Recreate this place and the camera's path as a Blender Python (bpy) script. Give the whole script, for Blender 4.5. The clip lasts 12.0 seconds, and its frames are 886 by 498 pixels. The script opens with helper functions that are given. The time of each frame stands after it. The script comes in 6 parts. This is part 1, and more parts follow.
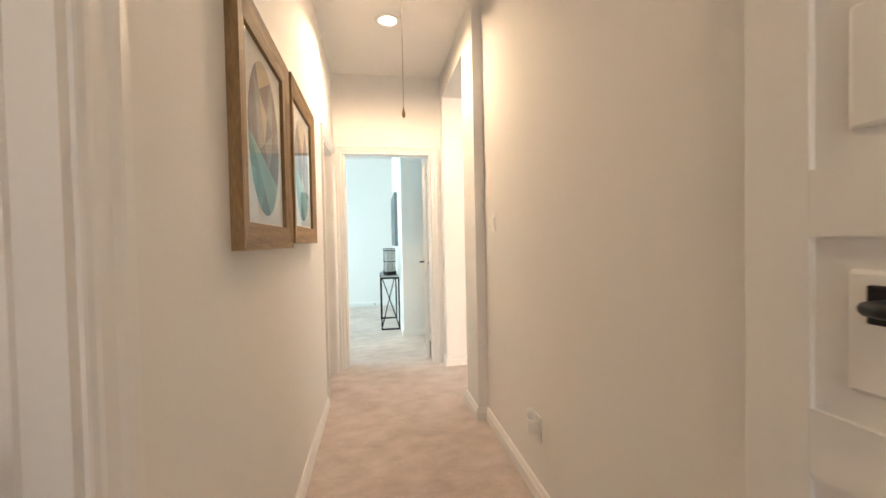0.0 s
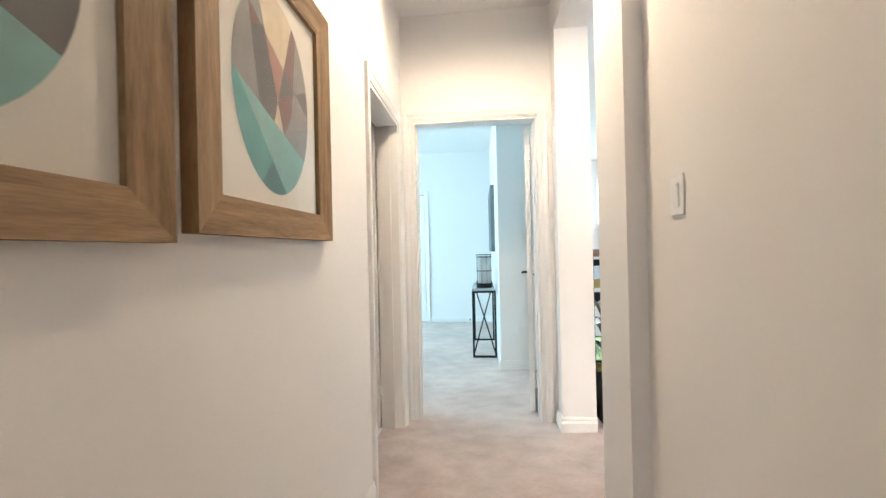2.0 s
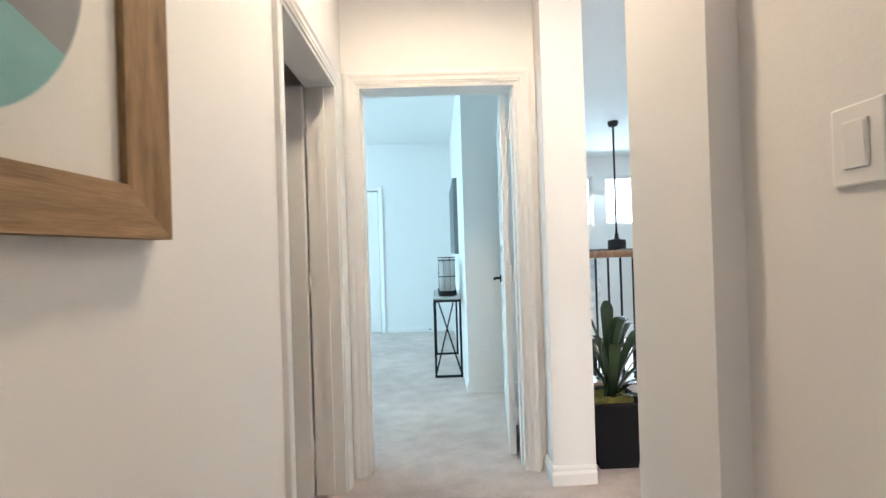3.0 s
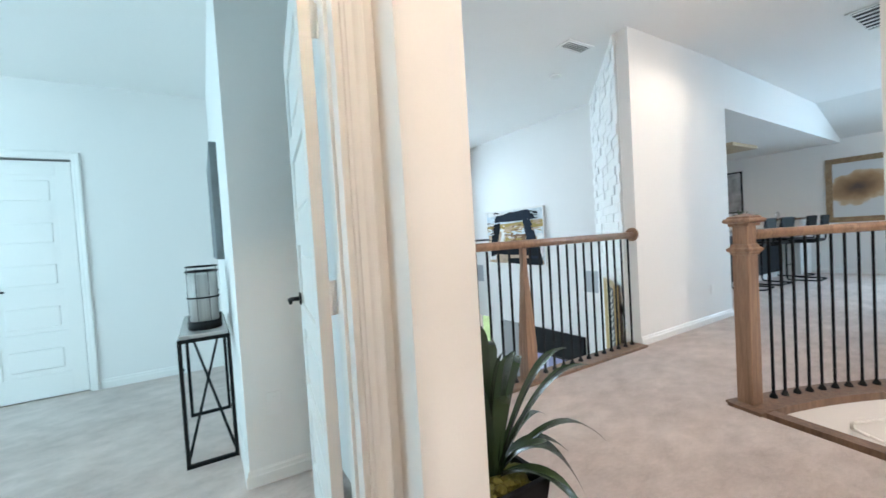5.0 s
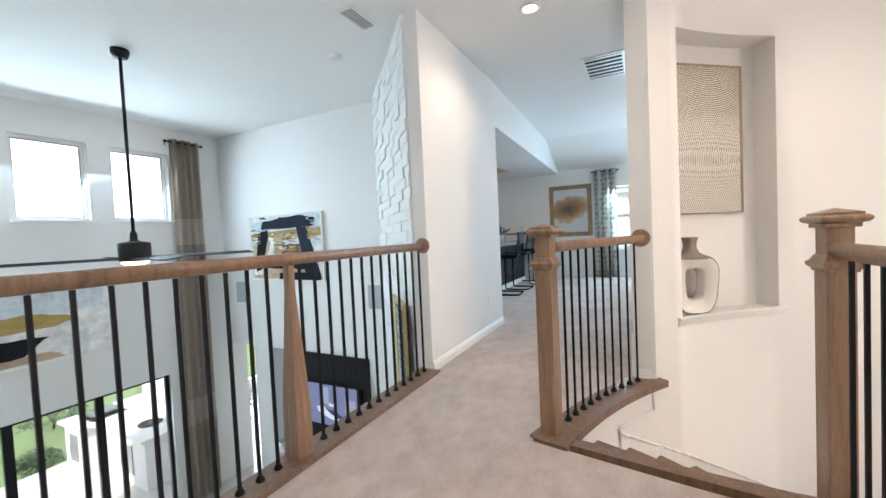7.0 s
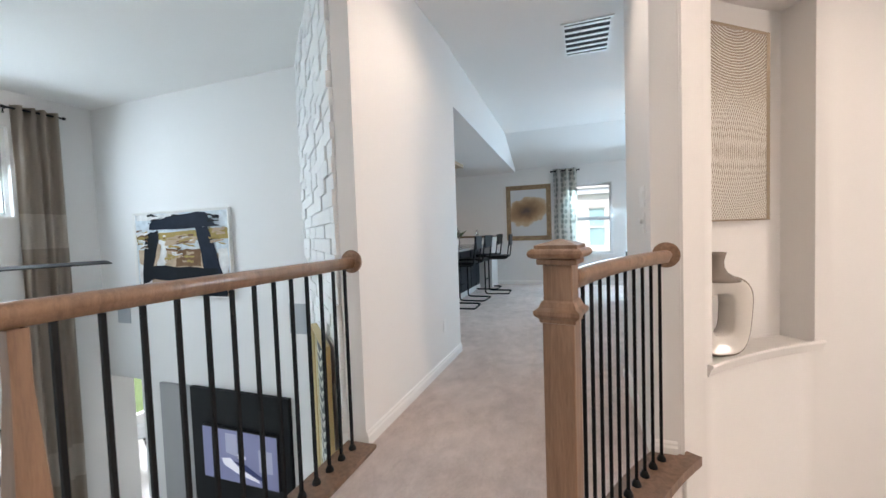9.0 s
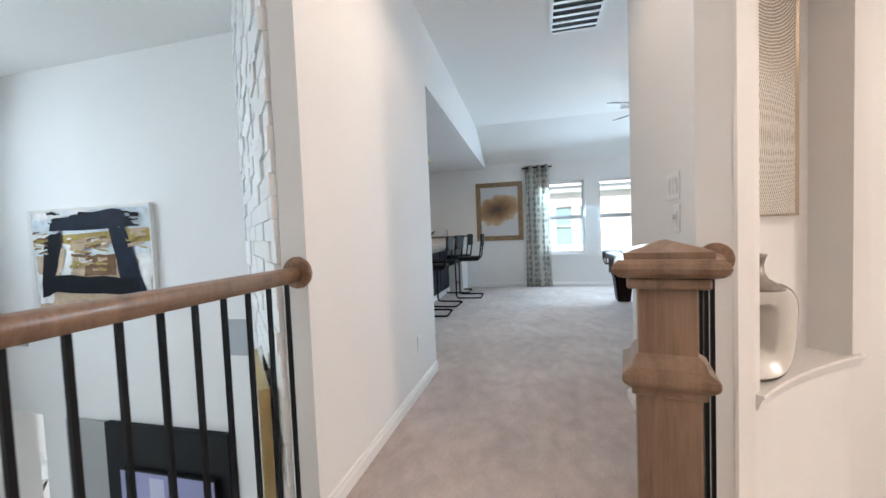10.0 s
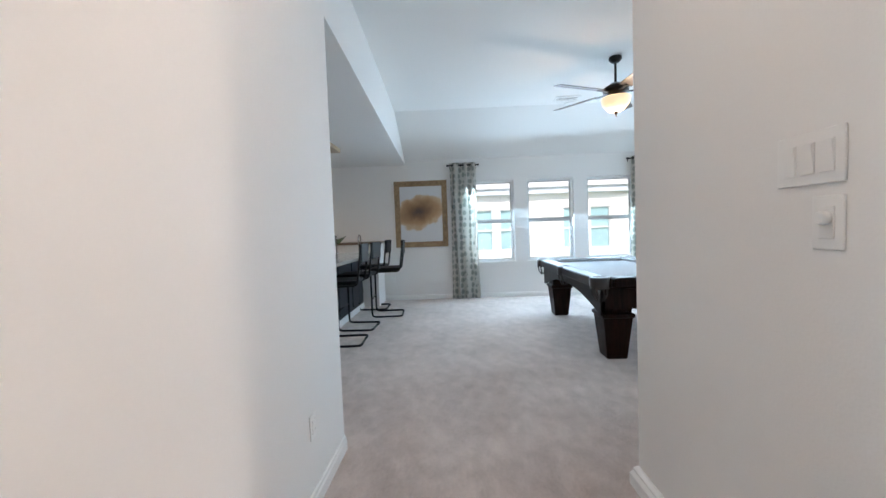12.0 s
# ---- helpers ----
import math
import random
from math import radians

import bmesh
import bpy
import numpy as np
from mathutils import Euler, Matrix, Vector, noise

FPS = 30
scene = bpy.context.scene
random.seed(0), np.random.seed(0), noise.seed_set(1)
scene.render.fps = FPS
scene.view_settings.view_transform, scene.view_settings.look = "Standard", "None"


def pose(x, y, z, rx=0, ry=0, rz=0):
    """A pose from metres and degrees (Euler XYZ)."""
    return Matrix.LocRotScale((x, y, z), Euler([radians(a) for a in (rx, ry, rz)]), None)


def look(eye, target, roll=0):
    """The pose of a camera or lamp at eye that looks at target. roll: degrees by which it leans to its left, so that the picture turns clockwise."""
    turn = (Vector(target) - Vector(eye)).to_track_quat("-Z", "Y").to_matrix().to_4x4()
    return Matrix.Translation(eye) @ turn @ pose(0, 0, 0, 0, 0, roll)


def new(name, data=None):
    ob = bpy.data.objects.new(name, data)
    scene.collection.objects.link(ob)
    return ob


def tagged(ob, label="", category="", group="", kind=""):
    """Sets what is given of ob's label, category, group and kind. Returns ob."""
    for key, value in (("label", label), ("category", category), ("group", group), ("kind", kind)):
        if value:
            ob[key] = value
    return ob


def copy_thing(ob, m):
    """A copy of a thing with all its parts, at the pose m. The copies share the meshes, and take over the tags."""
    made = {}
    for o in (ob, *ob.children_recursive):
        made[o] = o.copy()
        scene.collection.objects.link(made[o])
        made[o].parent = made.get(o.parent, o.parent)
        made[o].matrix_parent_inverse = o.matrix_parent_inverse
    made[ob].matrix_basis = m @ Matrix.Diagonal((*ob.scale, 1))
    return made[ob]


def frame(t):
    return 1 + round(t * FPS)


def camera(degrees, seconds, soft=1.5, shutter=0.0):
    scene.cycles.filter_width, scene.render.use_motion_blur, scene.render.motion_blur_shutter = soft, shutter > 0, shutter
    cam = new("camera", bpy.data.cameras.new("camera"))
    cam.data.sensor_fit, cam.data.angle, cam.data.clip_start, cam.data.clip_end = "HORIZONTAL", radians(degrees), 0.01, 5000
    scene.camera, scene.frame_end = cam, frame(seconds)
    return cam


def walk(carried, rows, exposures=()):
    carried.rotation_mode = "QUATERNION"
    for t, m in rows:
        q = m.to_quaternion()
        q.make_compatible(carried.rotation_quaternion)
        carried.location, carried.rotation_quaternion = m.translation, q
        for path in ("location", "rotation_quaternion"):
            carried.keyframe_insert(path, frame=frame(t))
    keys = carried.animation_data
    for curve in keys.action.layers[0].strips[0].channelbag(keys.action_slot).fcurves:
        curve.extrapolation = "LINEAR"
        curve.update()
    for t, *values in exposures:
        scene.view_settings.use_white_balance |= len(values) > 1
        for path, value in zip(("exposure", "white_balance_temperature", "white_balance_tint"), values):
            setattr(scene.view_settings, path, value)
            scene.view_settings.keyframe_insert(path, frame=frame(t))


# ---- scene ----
cam = camera(97.0, 12.0, soft=1.5, shutter=0.2)
PATH = [
    (0, (0.539, 1.097, 1.198), (0.876, 3.068, 1.155), -1.2),
    (0.5, (0.595, 1.364, 1.153), (0.73, 3.359, 1.142), -1.1),
    (1, (0.619, 1.641, 1.163), (0.581, 3.64, 1.156), -1.2),
    (1.5, (0.672, 1.946, 1.152), (0.505, 3.939, 1.158), -1.3),
    (2, (0.694, 2.226, 1.16), (0.502, 4.216, 1.166), -1.3),
    (2.5, (0.659, 2.523, 1.154), (0.565, 4.521, 1.167), -1.5),
    (2.7, (0.643, 2.644, 1.168), (0.597, 4.643, 1.178), -1.6),
    (4.3, (0.689, 3.57, 1.156), (1.251, 5.489, 1.132), -3.1),
    (4.5, (0.695, 3.637, 1.194), (1.394, 5.51, 1.141), -3.2),
    (4.7, (0.707, 3.745, 1.196), (1.551, 5.557, 1.135), -3.5),
    (5, (0.746, 3.88, 1.19), (1.786, 5.587, 1.128), -3.5),
    (5.5, (0.88, 4.072, 1.181), (2.211, 5.563, 1.111), -3.4),
    (6, (1.051, 4.217, 1.183), (2.601, 5.479, 1.11), -3.2),
    (6.5, (1.227, 4.36, 1.167), (2.918, 5.424, 1.096), -2.9),
    (7, (1.407, 4.499, 1.187), (3.185, 5.411, 1.114), -2.7),
    (7.2, (1.486, 4.544, 1.186), (3.284, 5.416, 1.109), -2.6),
    (8.8, (2.282, 4.822, 1.259), (4.143, 5.55, 1.165), -2.3),
    (9, (2.378, 4.932, 1.253), (4.259, 5.604, 1.167), -2.0),
    (9.5, (2.616, 5.073, 1.234), (4.523, 5.671, 1.145), -2.1),
    (10, (2.903, 5.203, 1.25), (4.839, 5.694, 1.159), -2.3),
    (10.5, (3.180, 5.321, 1.247), (5.144, 5.685, 1.142), -2.3),
    (11, (3.436, 5.444, 1.267), (5.42, 5.671, 1.17), -2.4),
    (11.5, (3.704, 5.485, 1.263), (5.697, 5.617, 1.172), -2.3),
    (12, (4.0, 5.459, 1.277), (5.997, 5.521, 1.188), -2.1),
]
walk(cam, [(t, look(eye, target, roll)) for t, eye, target, roll in PATH],
     exposures=((0.0, 0.76, 7150, 14), (1.0, 0.76, 6550, 12), (1.5, 0.78, 6250, 11), (2.5, 0.60, 5900, 9), (4.5, 0.20, 5900, 9), (5.0, 0.28, 6150, 11), (5.5, 0.26, 6400, 15), (6.5, 0.25, 6350, 13), (9.0, 0.02, 6600, 17), (10.5, 0.04, 6600, 17), (11.5, 0.02, 6550, 17), (12.0, 0.0, 6550, 17)))

# ---- world, sun, large lights ----
SUN_EL, SUN_AZ = 42.0, 250.0
world = bpy.data.worlds.new("sky")
scene.world = world
world.use_nodes = True
wn = world.node_tree
sky = wn.nodes.new("ShaderNodeTexSky")
sky.sky_type = "NISHITA"
sky.sun_disc = False
sky.sun_elevation, sky.sun_rotation = radians(SUN_EL), radians(SUN_AZ)
wn.links.new(sky.outputs["Color"], wn.nodes["Background"].inputs["Color"])
wn.nodes["Background"].inputs["Strength"].default_value = 0.15


def lamp(name, kind, m, power, colour, **more):
    data = bpy.data.lights.new(name, kind)
    data.energy, data.color = power, colour
    for key, value in more.items():
        if key == "size":
            if kind == "AREA":
                data.shape, data.size, data.size_y = "RECTANGLE", value[0], value[1]
            else:
                data.shadow_soft_size = value
        elif key == "angle":
            data.angle = radians(value)
        elif key == "cone":
            data.spot_size, data.spot_blend = radians(value), 0.6
    ob = new(name, data)
    ob.matrix_world = m
    return ob


_az, _el = radians(SUN_AZ), radians(SUN_EL)
sun_from = Vector((math.sin(_az) * math.cos(_el), math.cos(_az) * math.cos(_el), math.sin(_el)))
lamp("sun", "SUN", look(sun_from * 50, (0, 0, 0)), 5.0, (1.0, 0.95, 0.88), angle=0.5)

DAY = (0.80, 0.92, 1.0)
WARM = (1.0, 0.76, 0.52)
# daylight lamps: three in visible windows, then five added where no window is seen
lamp("window_light", "AREA", look((3.6, 11.36, 2.15), (3.6, 6.0, -0.6)), 132, (0.66, 0.87, 1.0), size=(2.75, 1.05))
lamp("window_light", "AREA", look((3.6, 11.34, -1.9), (3.8, 6.0, -2.6)), 34, (0.70, 0.89, 1.0), size=(2.6, 2.2))
lamp("window_light", "AREA", look((11.47, 3.65, 1.45), (7.0, 3.9, -0.6)), 212, (0.52, 0.80, 1.0), size=(3.1, 1.5))
lamp("window_light", "AREA", look((9.2, -1.0, 1.45), (9.0, 4.0, 0.2)), 95, (0.56, 0.82, 1.0), size=(3.0, 1.5))
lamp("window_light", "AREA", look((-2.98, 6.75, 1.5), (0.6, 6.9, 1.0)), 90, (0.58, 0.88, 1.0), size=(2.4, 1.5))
lamp("window_light", "AREA", look((8.7, 14.38, -1.7), (7.6, 12.0, -2.4)), 80, DAY, size=(1.2, 1.85))
# warm-tinted fill at an added foyer window, out of view
lamp("window_light", "AREA", look((3.2, -1.44, 1.2), (3.6, 3.0, 0.8)), 280, (1.0, 0.90, 0.80), size=(1.8, 2.2))
# fill lamp before the solid end wall, which has no window
lamp("window_light", "AREA", look((0.7, -1.58, 1.35), (0.7, 2.0, 1.0)), 12, (0.90, 0.95, 1.0), size=(0.8, 1.2))
# recessed lamps; the second hall lamp and both stair lamps are added, unseen
SOFT_WARM = (1.0, 0.84, 0.68)
lamp("hall_lamp", "SPOT", look((0.66, 3.95, 2.745), (0.66, 3.95, 0)), 68, WARM, size=0.07, cone=168)
lamp("hall_lamp", "SPOT", look((0.70, 0.6, 2.745), (0.70, 0.6, 0)), 14, WARM, size=0.07, cone=168)
lamp("landing_lamp", "SPOT", look((4.86, 5.32, 3.07), (4.86, 5.32, 0)), 42, SOFT_WARM, size=0.07, cone=168)
lamp("stair_fill_lamp", "SPOT", look((4.2, 3.1, 3.07), (4.2, 3.1, 0)), 56, SOFT_WARM, size=0.07, cone=168)
lamp("stair_fill_lamp", "SPOT", look((2.2, 4.9, 3.07), (2.2, 4.9, 0)), 32, SOFT_WARM, size=0.07, cone=168)
lamp("bar_lamp", "SPOT", look((9.4, 7.9, 2.52), (9.4, 7.9, 0)), 30, WARM, size=0.07, cone=168)

# ---- materials ----
MATS = {}


def material(name, colour, rough=0.6, metal=0.0, bump=0.0, scale=60.0, vary=0.06, blotch=2.0, coat=0.0, spec=0.5, stretch=None, island=0.0):
    """A painted, woven or solid surface with variation at two scales and fine relief."""
    if name in MATS:
        return MATS[name]
    m = bpy.data.materials.new(name)
    m.use_nodes = True
    nt = m.node_tree
    b = nt.nodes["Principled BSDF"]
    tc = nt.nodes.new("ShaderNodeTexCoord")
    mp = nt.nodes.new("ShaderNodeMapping")
    nt.links.new(tc.outputs["Object"], mp.inputs["Vector"])
    if stretch:
        mp.inputs["Scale"].default_value = stretch
    fine = nt.nodes.new("ShaderNodeTexNoise")
    fine.inputs["Scale"].default_value, fine.inputs["Detail"].default_value = scale, 4
    broad = nt.nodes.new("ShaderNodeTexNoise")
    broad.inputs["Scale"].default_value, broad.inputs["Detail"].default_value = blotch, 3
    for n in (fine, broad):
        nt.links.new(mp.outputs["Vector"], n.inputs["Vector"])
    add = nt.nodes.new("ShaderNodeMath")
    add.operation = "ADD"
    nt.links.new(fine.outputs["Fac"], add.inputs[0])
    nt.links.new(broad.outputs["Fac"], add.inputs[1])
    src = add.outputs[0]
    if island:
        geo = nt.nodes.new("ShaderNodeObjectInfo")
        k = nt.nodes.new("ShaderNodeMath")
        k.operation = "MULTIPLY_ADD"
        k.inputs[1].default_value = island
        nt.links.new(geo.outputs["Random"], k.inputs[0])
        nt.links.new(src, k.inputs[2])
        src = k.outputs[0]
    ramp = nt.nodes.new("ShaderNodeMapRange")
    ramp.inputs["From Min"].default_value, ramp.inputs["From Max"].default_value = 0.6, 1.4 + island
    nt.links.new(src, ramp.inputs["Value"])
    mix = nt.nodes.new("ShaderNodeMix")
    mix.data_type = "RGBA"
    mix.inputs[6].default_value = (*[max(0.0, c * (1 - vary)) for c in colour], 1)
    mix.inputs[7].default_value = (*[min(1.0, c * (1 + vary)) for c in colour], 1)
    nt.links.new(ramp.outputs["Result"], mix.inputs[0])
    nt.links.new(mix.outputs[2], b.inputs["Base Color"])
    b.inputs["Roughness"].default_value, b.inputs["Metallic"].default_value = rough, metal
    b.inputs["Coat Weight"].default_value, b.inputs["Specular IOR Level"].default_value = coat, spec
    if bump:
        bp = nt.nodes.new("ShaderNodeBump")
        bp.inputs["Strength"].default_value, bp.inputs["Distance"].default_value = bump, 0.004
        nt.links.new(fine.outputs["Fac"], bp.inputs["Height"])
        nt.links.new(bp.outputs["Normal"], b.inputs["Normal"])
    MATS[name] = m
    return m


def wood(name, dark, light, rough=0.4, grain=(9, 9, 0.7), coat=0.15, scale=3.5, spec=0.5):
    if name in MATS:
        return MATS[name]
    m = bpy.data.materials.new(name)
    m.use_nodes = True
    nt = m.node_tree
    b = nt.nodes["Principled BSDF"]
    tc = nt.nodes.new("ShaderNodeTexCoord")
    mp = nt.nodes.new("ShaderNodeMapping")
    mp.inputs["Scale"].default_value = grain
    nt.links.new(tc.outputs["Object"], mp.inputs["Vector"])
    n1 = nt.nodes.new("ShaderNodeTexNoise")
    n1.inputs["Scale"].default_value, n1.inputs["Detail"].default_value, n1.inputs["Distortion"].default_value = scale, 6, 0.8
    n2 = nt.nodes.new("ShaderNodeTexNoise")
    n2.inputs["Scale"].default_value, n2.inputs["Detail"].default_value = scale * 9, 3
    for n in (n1, n2):
        nt.links.new(mp.outputs["Vector"], n.inputs["Vector"])
    mx = nt.nodes.new("ShaderNodeMath")
    mx.operation = "MULTIPLY_ADD"
    mx.inputs[1].default_value = 0.45
    nt.links.new(n2.outputs["Fac"], mx.inputs[0])
    nt.links.new(n1.outputs["Fac"], mx.inputs[2])
    r = nt.nodes.new("ShaderNodeValToRGB")
    r.color_ramp.elements[0].position, r.color_ramp.elements[1].position = 0.5, 0.95
    r.color_ramp.elements[0].color, r.color_ramp.elements[1].color = (*dark, 1), (*light, 1)
    nt.links.new(mx.outputs[0], r.inputs["Fac"])
    nt.links.new(r.outputs["Color"], b.inputs["Base Color"])
    b.inputs["Roughness"].default_value, b.inputs["Coat Weight"].default_value = rough, coat
    b.inputs["Specular IOR Level"].default_value = spec
    bp = nt.nodes.new("ShaderNodeBump")
    bp.inputs["Strength"].default_value, bp.inputs["Distance"].default_value = 0.15, 0.002
    nt.links.new(mx.outputs[0], bp.inputs["Height"])
    nt.links.new(bp.outputs["Normal"], b.inputs["Normal"])
    MATS[name] = m
    return m


def glow(name, colour, strength):
    if name in MATS:
        return MATS[name]
    m = bpy.data.materials.new(name)
    m.use_nodes = True
    b = m.node_tree.nodes["Principled BSDF"]
    b.inputs["Base Color"].default_value = (*colour, 1)
    b.inputs["Emission Color"].default_value = (*colour, 1)
    b.inputs["Emission Strength"].default_value = strength
    MATS[name] = m
    return m


def carpet_material():
    """Cut pile: brushed patches and footprints, small tufts that lean, and the pile itself."""
    m = bpy.data.materials.new("carpet_pile")
    m.use_nodes = True
    nt = m.node_tree
    b = nt.nodes["Principled BSDF"]
    tc = nt.nodes.new("ShaderNodeTexCoord")

    def noise_at(scale, detail, distort=0.0, rough=0.5, stretch=(1, 1, 1)):
        mp = nt.nodes.new("ShaderNodeMapping")
        mp.inputs["Scale"].default_value = stretch
        mp.inputs["Rotation"].default_value = (0, 0, scale * 0.37)
        nt.links.new(tc.outputs["Object"], mp.inputs["Vector"])
        n = nt.nodes.new("ShaderNodeTexNoise")
        n.inputs["Scale"].default_value, n.inputs["Detail"].default_value = scale, detail
        n.inputs["Distortion"].default_value, n.inputs["Roughness"].default_value = distort, rough
        nt.links.new(mp.outputs["Vector"], n.inputs["Vector"])
        return n.outputs["Fac"]

    def weigh(a, k, rest):
        n = nt.nodes.new("ShaderNodeMath")
        n.operation = "MULTIPLY_ADD"
        n.inputs[1].default_value = k
        nt.links.new(a, n.inputs[0])
        if rest is None:
            n.inputs[2].default_value = 0.0
        else:
            nt.links.new(rest, n.inputs[2])
        return n.outputs[0]

    patch, tread = noise_at(1.6, 2), noise_at(6.5, 2, 0.2, 0.45, (1.0, 1.5, 1.0))
    tuft, pile = noise_at(34, 5, 0.6, 0.65, (1.0, 1.8, 1.0)), noise_at(230, 3, 0.0, 0.7)
    shade = weigh(patch, 0.45, weigh(tread, 0.42, weigh(tuft, 0.34, weigh(pile, 0.30, None))))
    ramp = nt.nodes.new("ShaderNodeValToRGB")
    ramp.color_ramp.elements[0].position, ramp.color_ramp.elements[1].position = 0.54, 0.97
    ramp.color_ramp.elements[0].color = (0.45, 0.37, 0.335, 1)
    ramp.color_ramp.elements[1].color = (0.76, 0.655, 0.605, 1)
    nt.links.new(shade, ramp.inputs["Fac"])
    nt.links.new(ramp.outputs["Color"], b.inputs["Base Color"])
    b.inputs["Roughness"].default_value = 1.0
    b.inputs["Specular IOR Level"].default_value = 0.08
    b.inputs["Sheen Weight"].default_value = 0.2
    bp = nt.nodes.new("ShaderNodeBump")
    bp.inputs["Strength"].default_value, bp.inputs["Distance"].default_value = 0.8, 0.010
    nt.links.new(pile, bp.inputs["Height"])
    bp2 = nt.nodes.new("ShaderNodeBump")
    bp2.inputs["Strength"].default_value, bp2.inputs["Distance"].default_value = 0.45, 0.014
    nt.links.new(weigh(tuft, 0.45, weigh(tread, 1.0, None)), bp2.inputs["Height"])
    nt.links.new(bp.outputs["Normal"], bp2.inputs["Normal"])
    nt.links.new(bp2.outputs["Normal"], b.inputs["Normal"])
    return m


PAINT = material("wall_paint", (0.79, 0.775, 0.755), 0.75, bump=0.12, scale=110, vary=0.012, blotch=1.2, spec=0.3)
CEIL = material("ceiling_paint", (0.82, 0.81, 0.79), 0.9, bump=0.25, scale=70, vary=0.015, blotch=1.0, spec=0.2)
TRIM = material("trim_satin_white", (0.80, 0.785, 0.76), 0.42, vary=0.012, blotch=3)
CARPET = carpet_material()
OAK = wood("oak_rail", (0.185, 0.105, 0.062), (0.335, 0.205, 0.128), 0.38)
OAK_DARK = wood("oak_tread", (0.13, 0.075, 0.047), (0.24, 0.145, 0.092), 0.4)
FRAME_WOOD = wood("walnut_frame", (0.15, 0.088, 0.036), (0.33, 0.21, 0.10), 0.7, grain=(1.0, 5, 12), coat=0.0)
FRAME_WOOD_UP = wood("walnut_frame_upright", (0.15, 0.088, 0.036), (0.33, 0.21, 0.10), 0.7, grain=(12, 5, 1.0), coat=0.0)
IRON = material("black_iron", (0.006, 0.006, 0.0065), 0.6, spec=0.25, bump=0.05, scale=90, vary=0.2)
BLACK = material("black_lacquer", (0.006, 0.006, 0.007), 0.4, spec=0.3, vary=0.2)
NAVY = material("navy_panel", (0.009, 0.013, 0.020), 0.5, spec=0.25, vary=0.1)
WHITE_PLASTIC = material("white_plastic", (0.80, 0.79, 0.77), 0.35, vary=0.01)
CHROME = material("chrome", (0.62, 0.62, 0.63), 0.12, metal=1.0, vary=0.02)

# ---- building helpers ----


def box(bm, x0, x1, y0, y1, z0, z1, bevel=0.0, mat=0):
    vs = [bm.verts.new(c) for c in ((x0, y0, z0), (x1, y0, z0), (x1, y1, z0), (x0, y1, z0), (x0, y0, z1), (x1, y0, z1), (x1, y1, z1), (x0, y1, z1))]
    fs = [bm.faces.new([vs[i] for i in q]) for q in ((3, 2, 1, 0), (4, 5, 6, 7), (0, 1, 5, 4), (1, 2, 6, 5), (2, 3, 7, 6), (3, 0, 4, 7))]
    for f in fs:
        f.material_index = mat
    if bevel:
        es = list({e for f in fs for e in f.edges})
        bmesh.ops.bevel(bm, geom=es, offset=bevel, segments=2, profile=0.5, affect="EDGES")
    return vs


def tube(bm, pts, r, seg=8, cap=True, closed=False):
    """A round bar along a line of points; r may be a number or one for each point."""
    pts = [Vector(p) for p in pts]
    n = len(pts)
    rings = []
    up = None
    for i, p in enumerate(pts):
        a = pts[i - 1] if (i > 0 or closed) else p
        b = pts[(i + 1) % n] if (i < n - 1 or closed) else p
        d = (b - a).normalized()
        if up is None:
            up = d.orthogonal().normalized()
        up = (up - d * up.dot(d)).normalized()
        side = d.cross(up)
        rr = r[i] if isinstance(r, (list, tuple)) else r
        rings.append([bm.verts.new(p + rr * (math.cos(2 * math.pi * k / seg) * up + math.sin(2 * math.pi * k / seg) * side)) for k in range(seg)])
    for i in range(n if closed else n - 1):
        a, b = rings[i], rings[(i + 1) % n]
        for k in range(seg):
            f = bm.faces.new((a[k], a[(k + 1) % seg], b[(k + 1) % seg], b[k]))
            f.smooth = seg > 5
    if cap and not closed:
        bm.faces.new(rings[0][::-1])
        bm.faces.new(rings[-1])


def lathe(bm, profile, seg=24, centre=(0, 0), cap=True):
    """Turn a profile of (radius, height) about the upright axis."""
    rings = []
    for r, z in profile:
        rings.append([bm.verts.new((centre[0] + r * math.cos(2 * math.pi * k / seg), centre[1] + r * math.sin(2 * math.pi * k / seg), z)) for k in range(seg)])
    for a, b in zip(rings, rings[1:]):
        for k in range(seg):
            f = bm.faces.new((a[k], a[(k + 1) % seg], b[(k + 1) % seg], b[k]))
            f.smooth = True
    if cap:
        bm.faces.new(rings[0][::-1])
        bm.faces.new(rings[-1])


def sweep(bm, path, profile, closed_profile=True, smooth=False):
    """Carry a flat profile of (sideways, up) along a level path; sideways is to the path's right."""
    path = [Vector(p) for p in path]
    rings = []
    for i, p in enumerate(path):
        a, b = path[max(i - 1, 0)], path[min(i + 1, len(path) - 1)]
        d = Vector((b.x - a.x, b.y - a.y, 0)).normalized()
        side = Vector((d.y, -d.x, 0))
        k = 1.0
        if 0 < i < len(path) - 1:
            d1 = Vector((p.x - a.x, p.y - a.y, 0)).normalized()
            k = 1.0 / max(0.35, d.dot(d1))
        rings.append([bm.verts.new(p + side * s * k + Vector((0, 0, u))) for s, u in profile])
    n = len(profile)
    for a, b in zip(rings, rings[1:]):
        for k in range(n if closed_profile else n - 1):
            f = bm.faces.new((a[k], b[k], b[(k + 1) % n], a[(k + 1) % n]))
            f.smooth = smooth
    if closed_profile:
        bm.faces.new(rings[0])
        bm.faces.new(rings[-1][::-1])


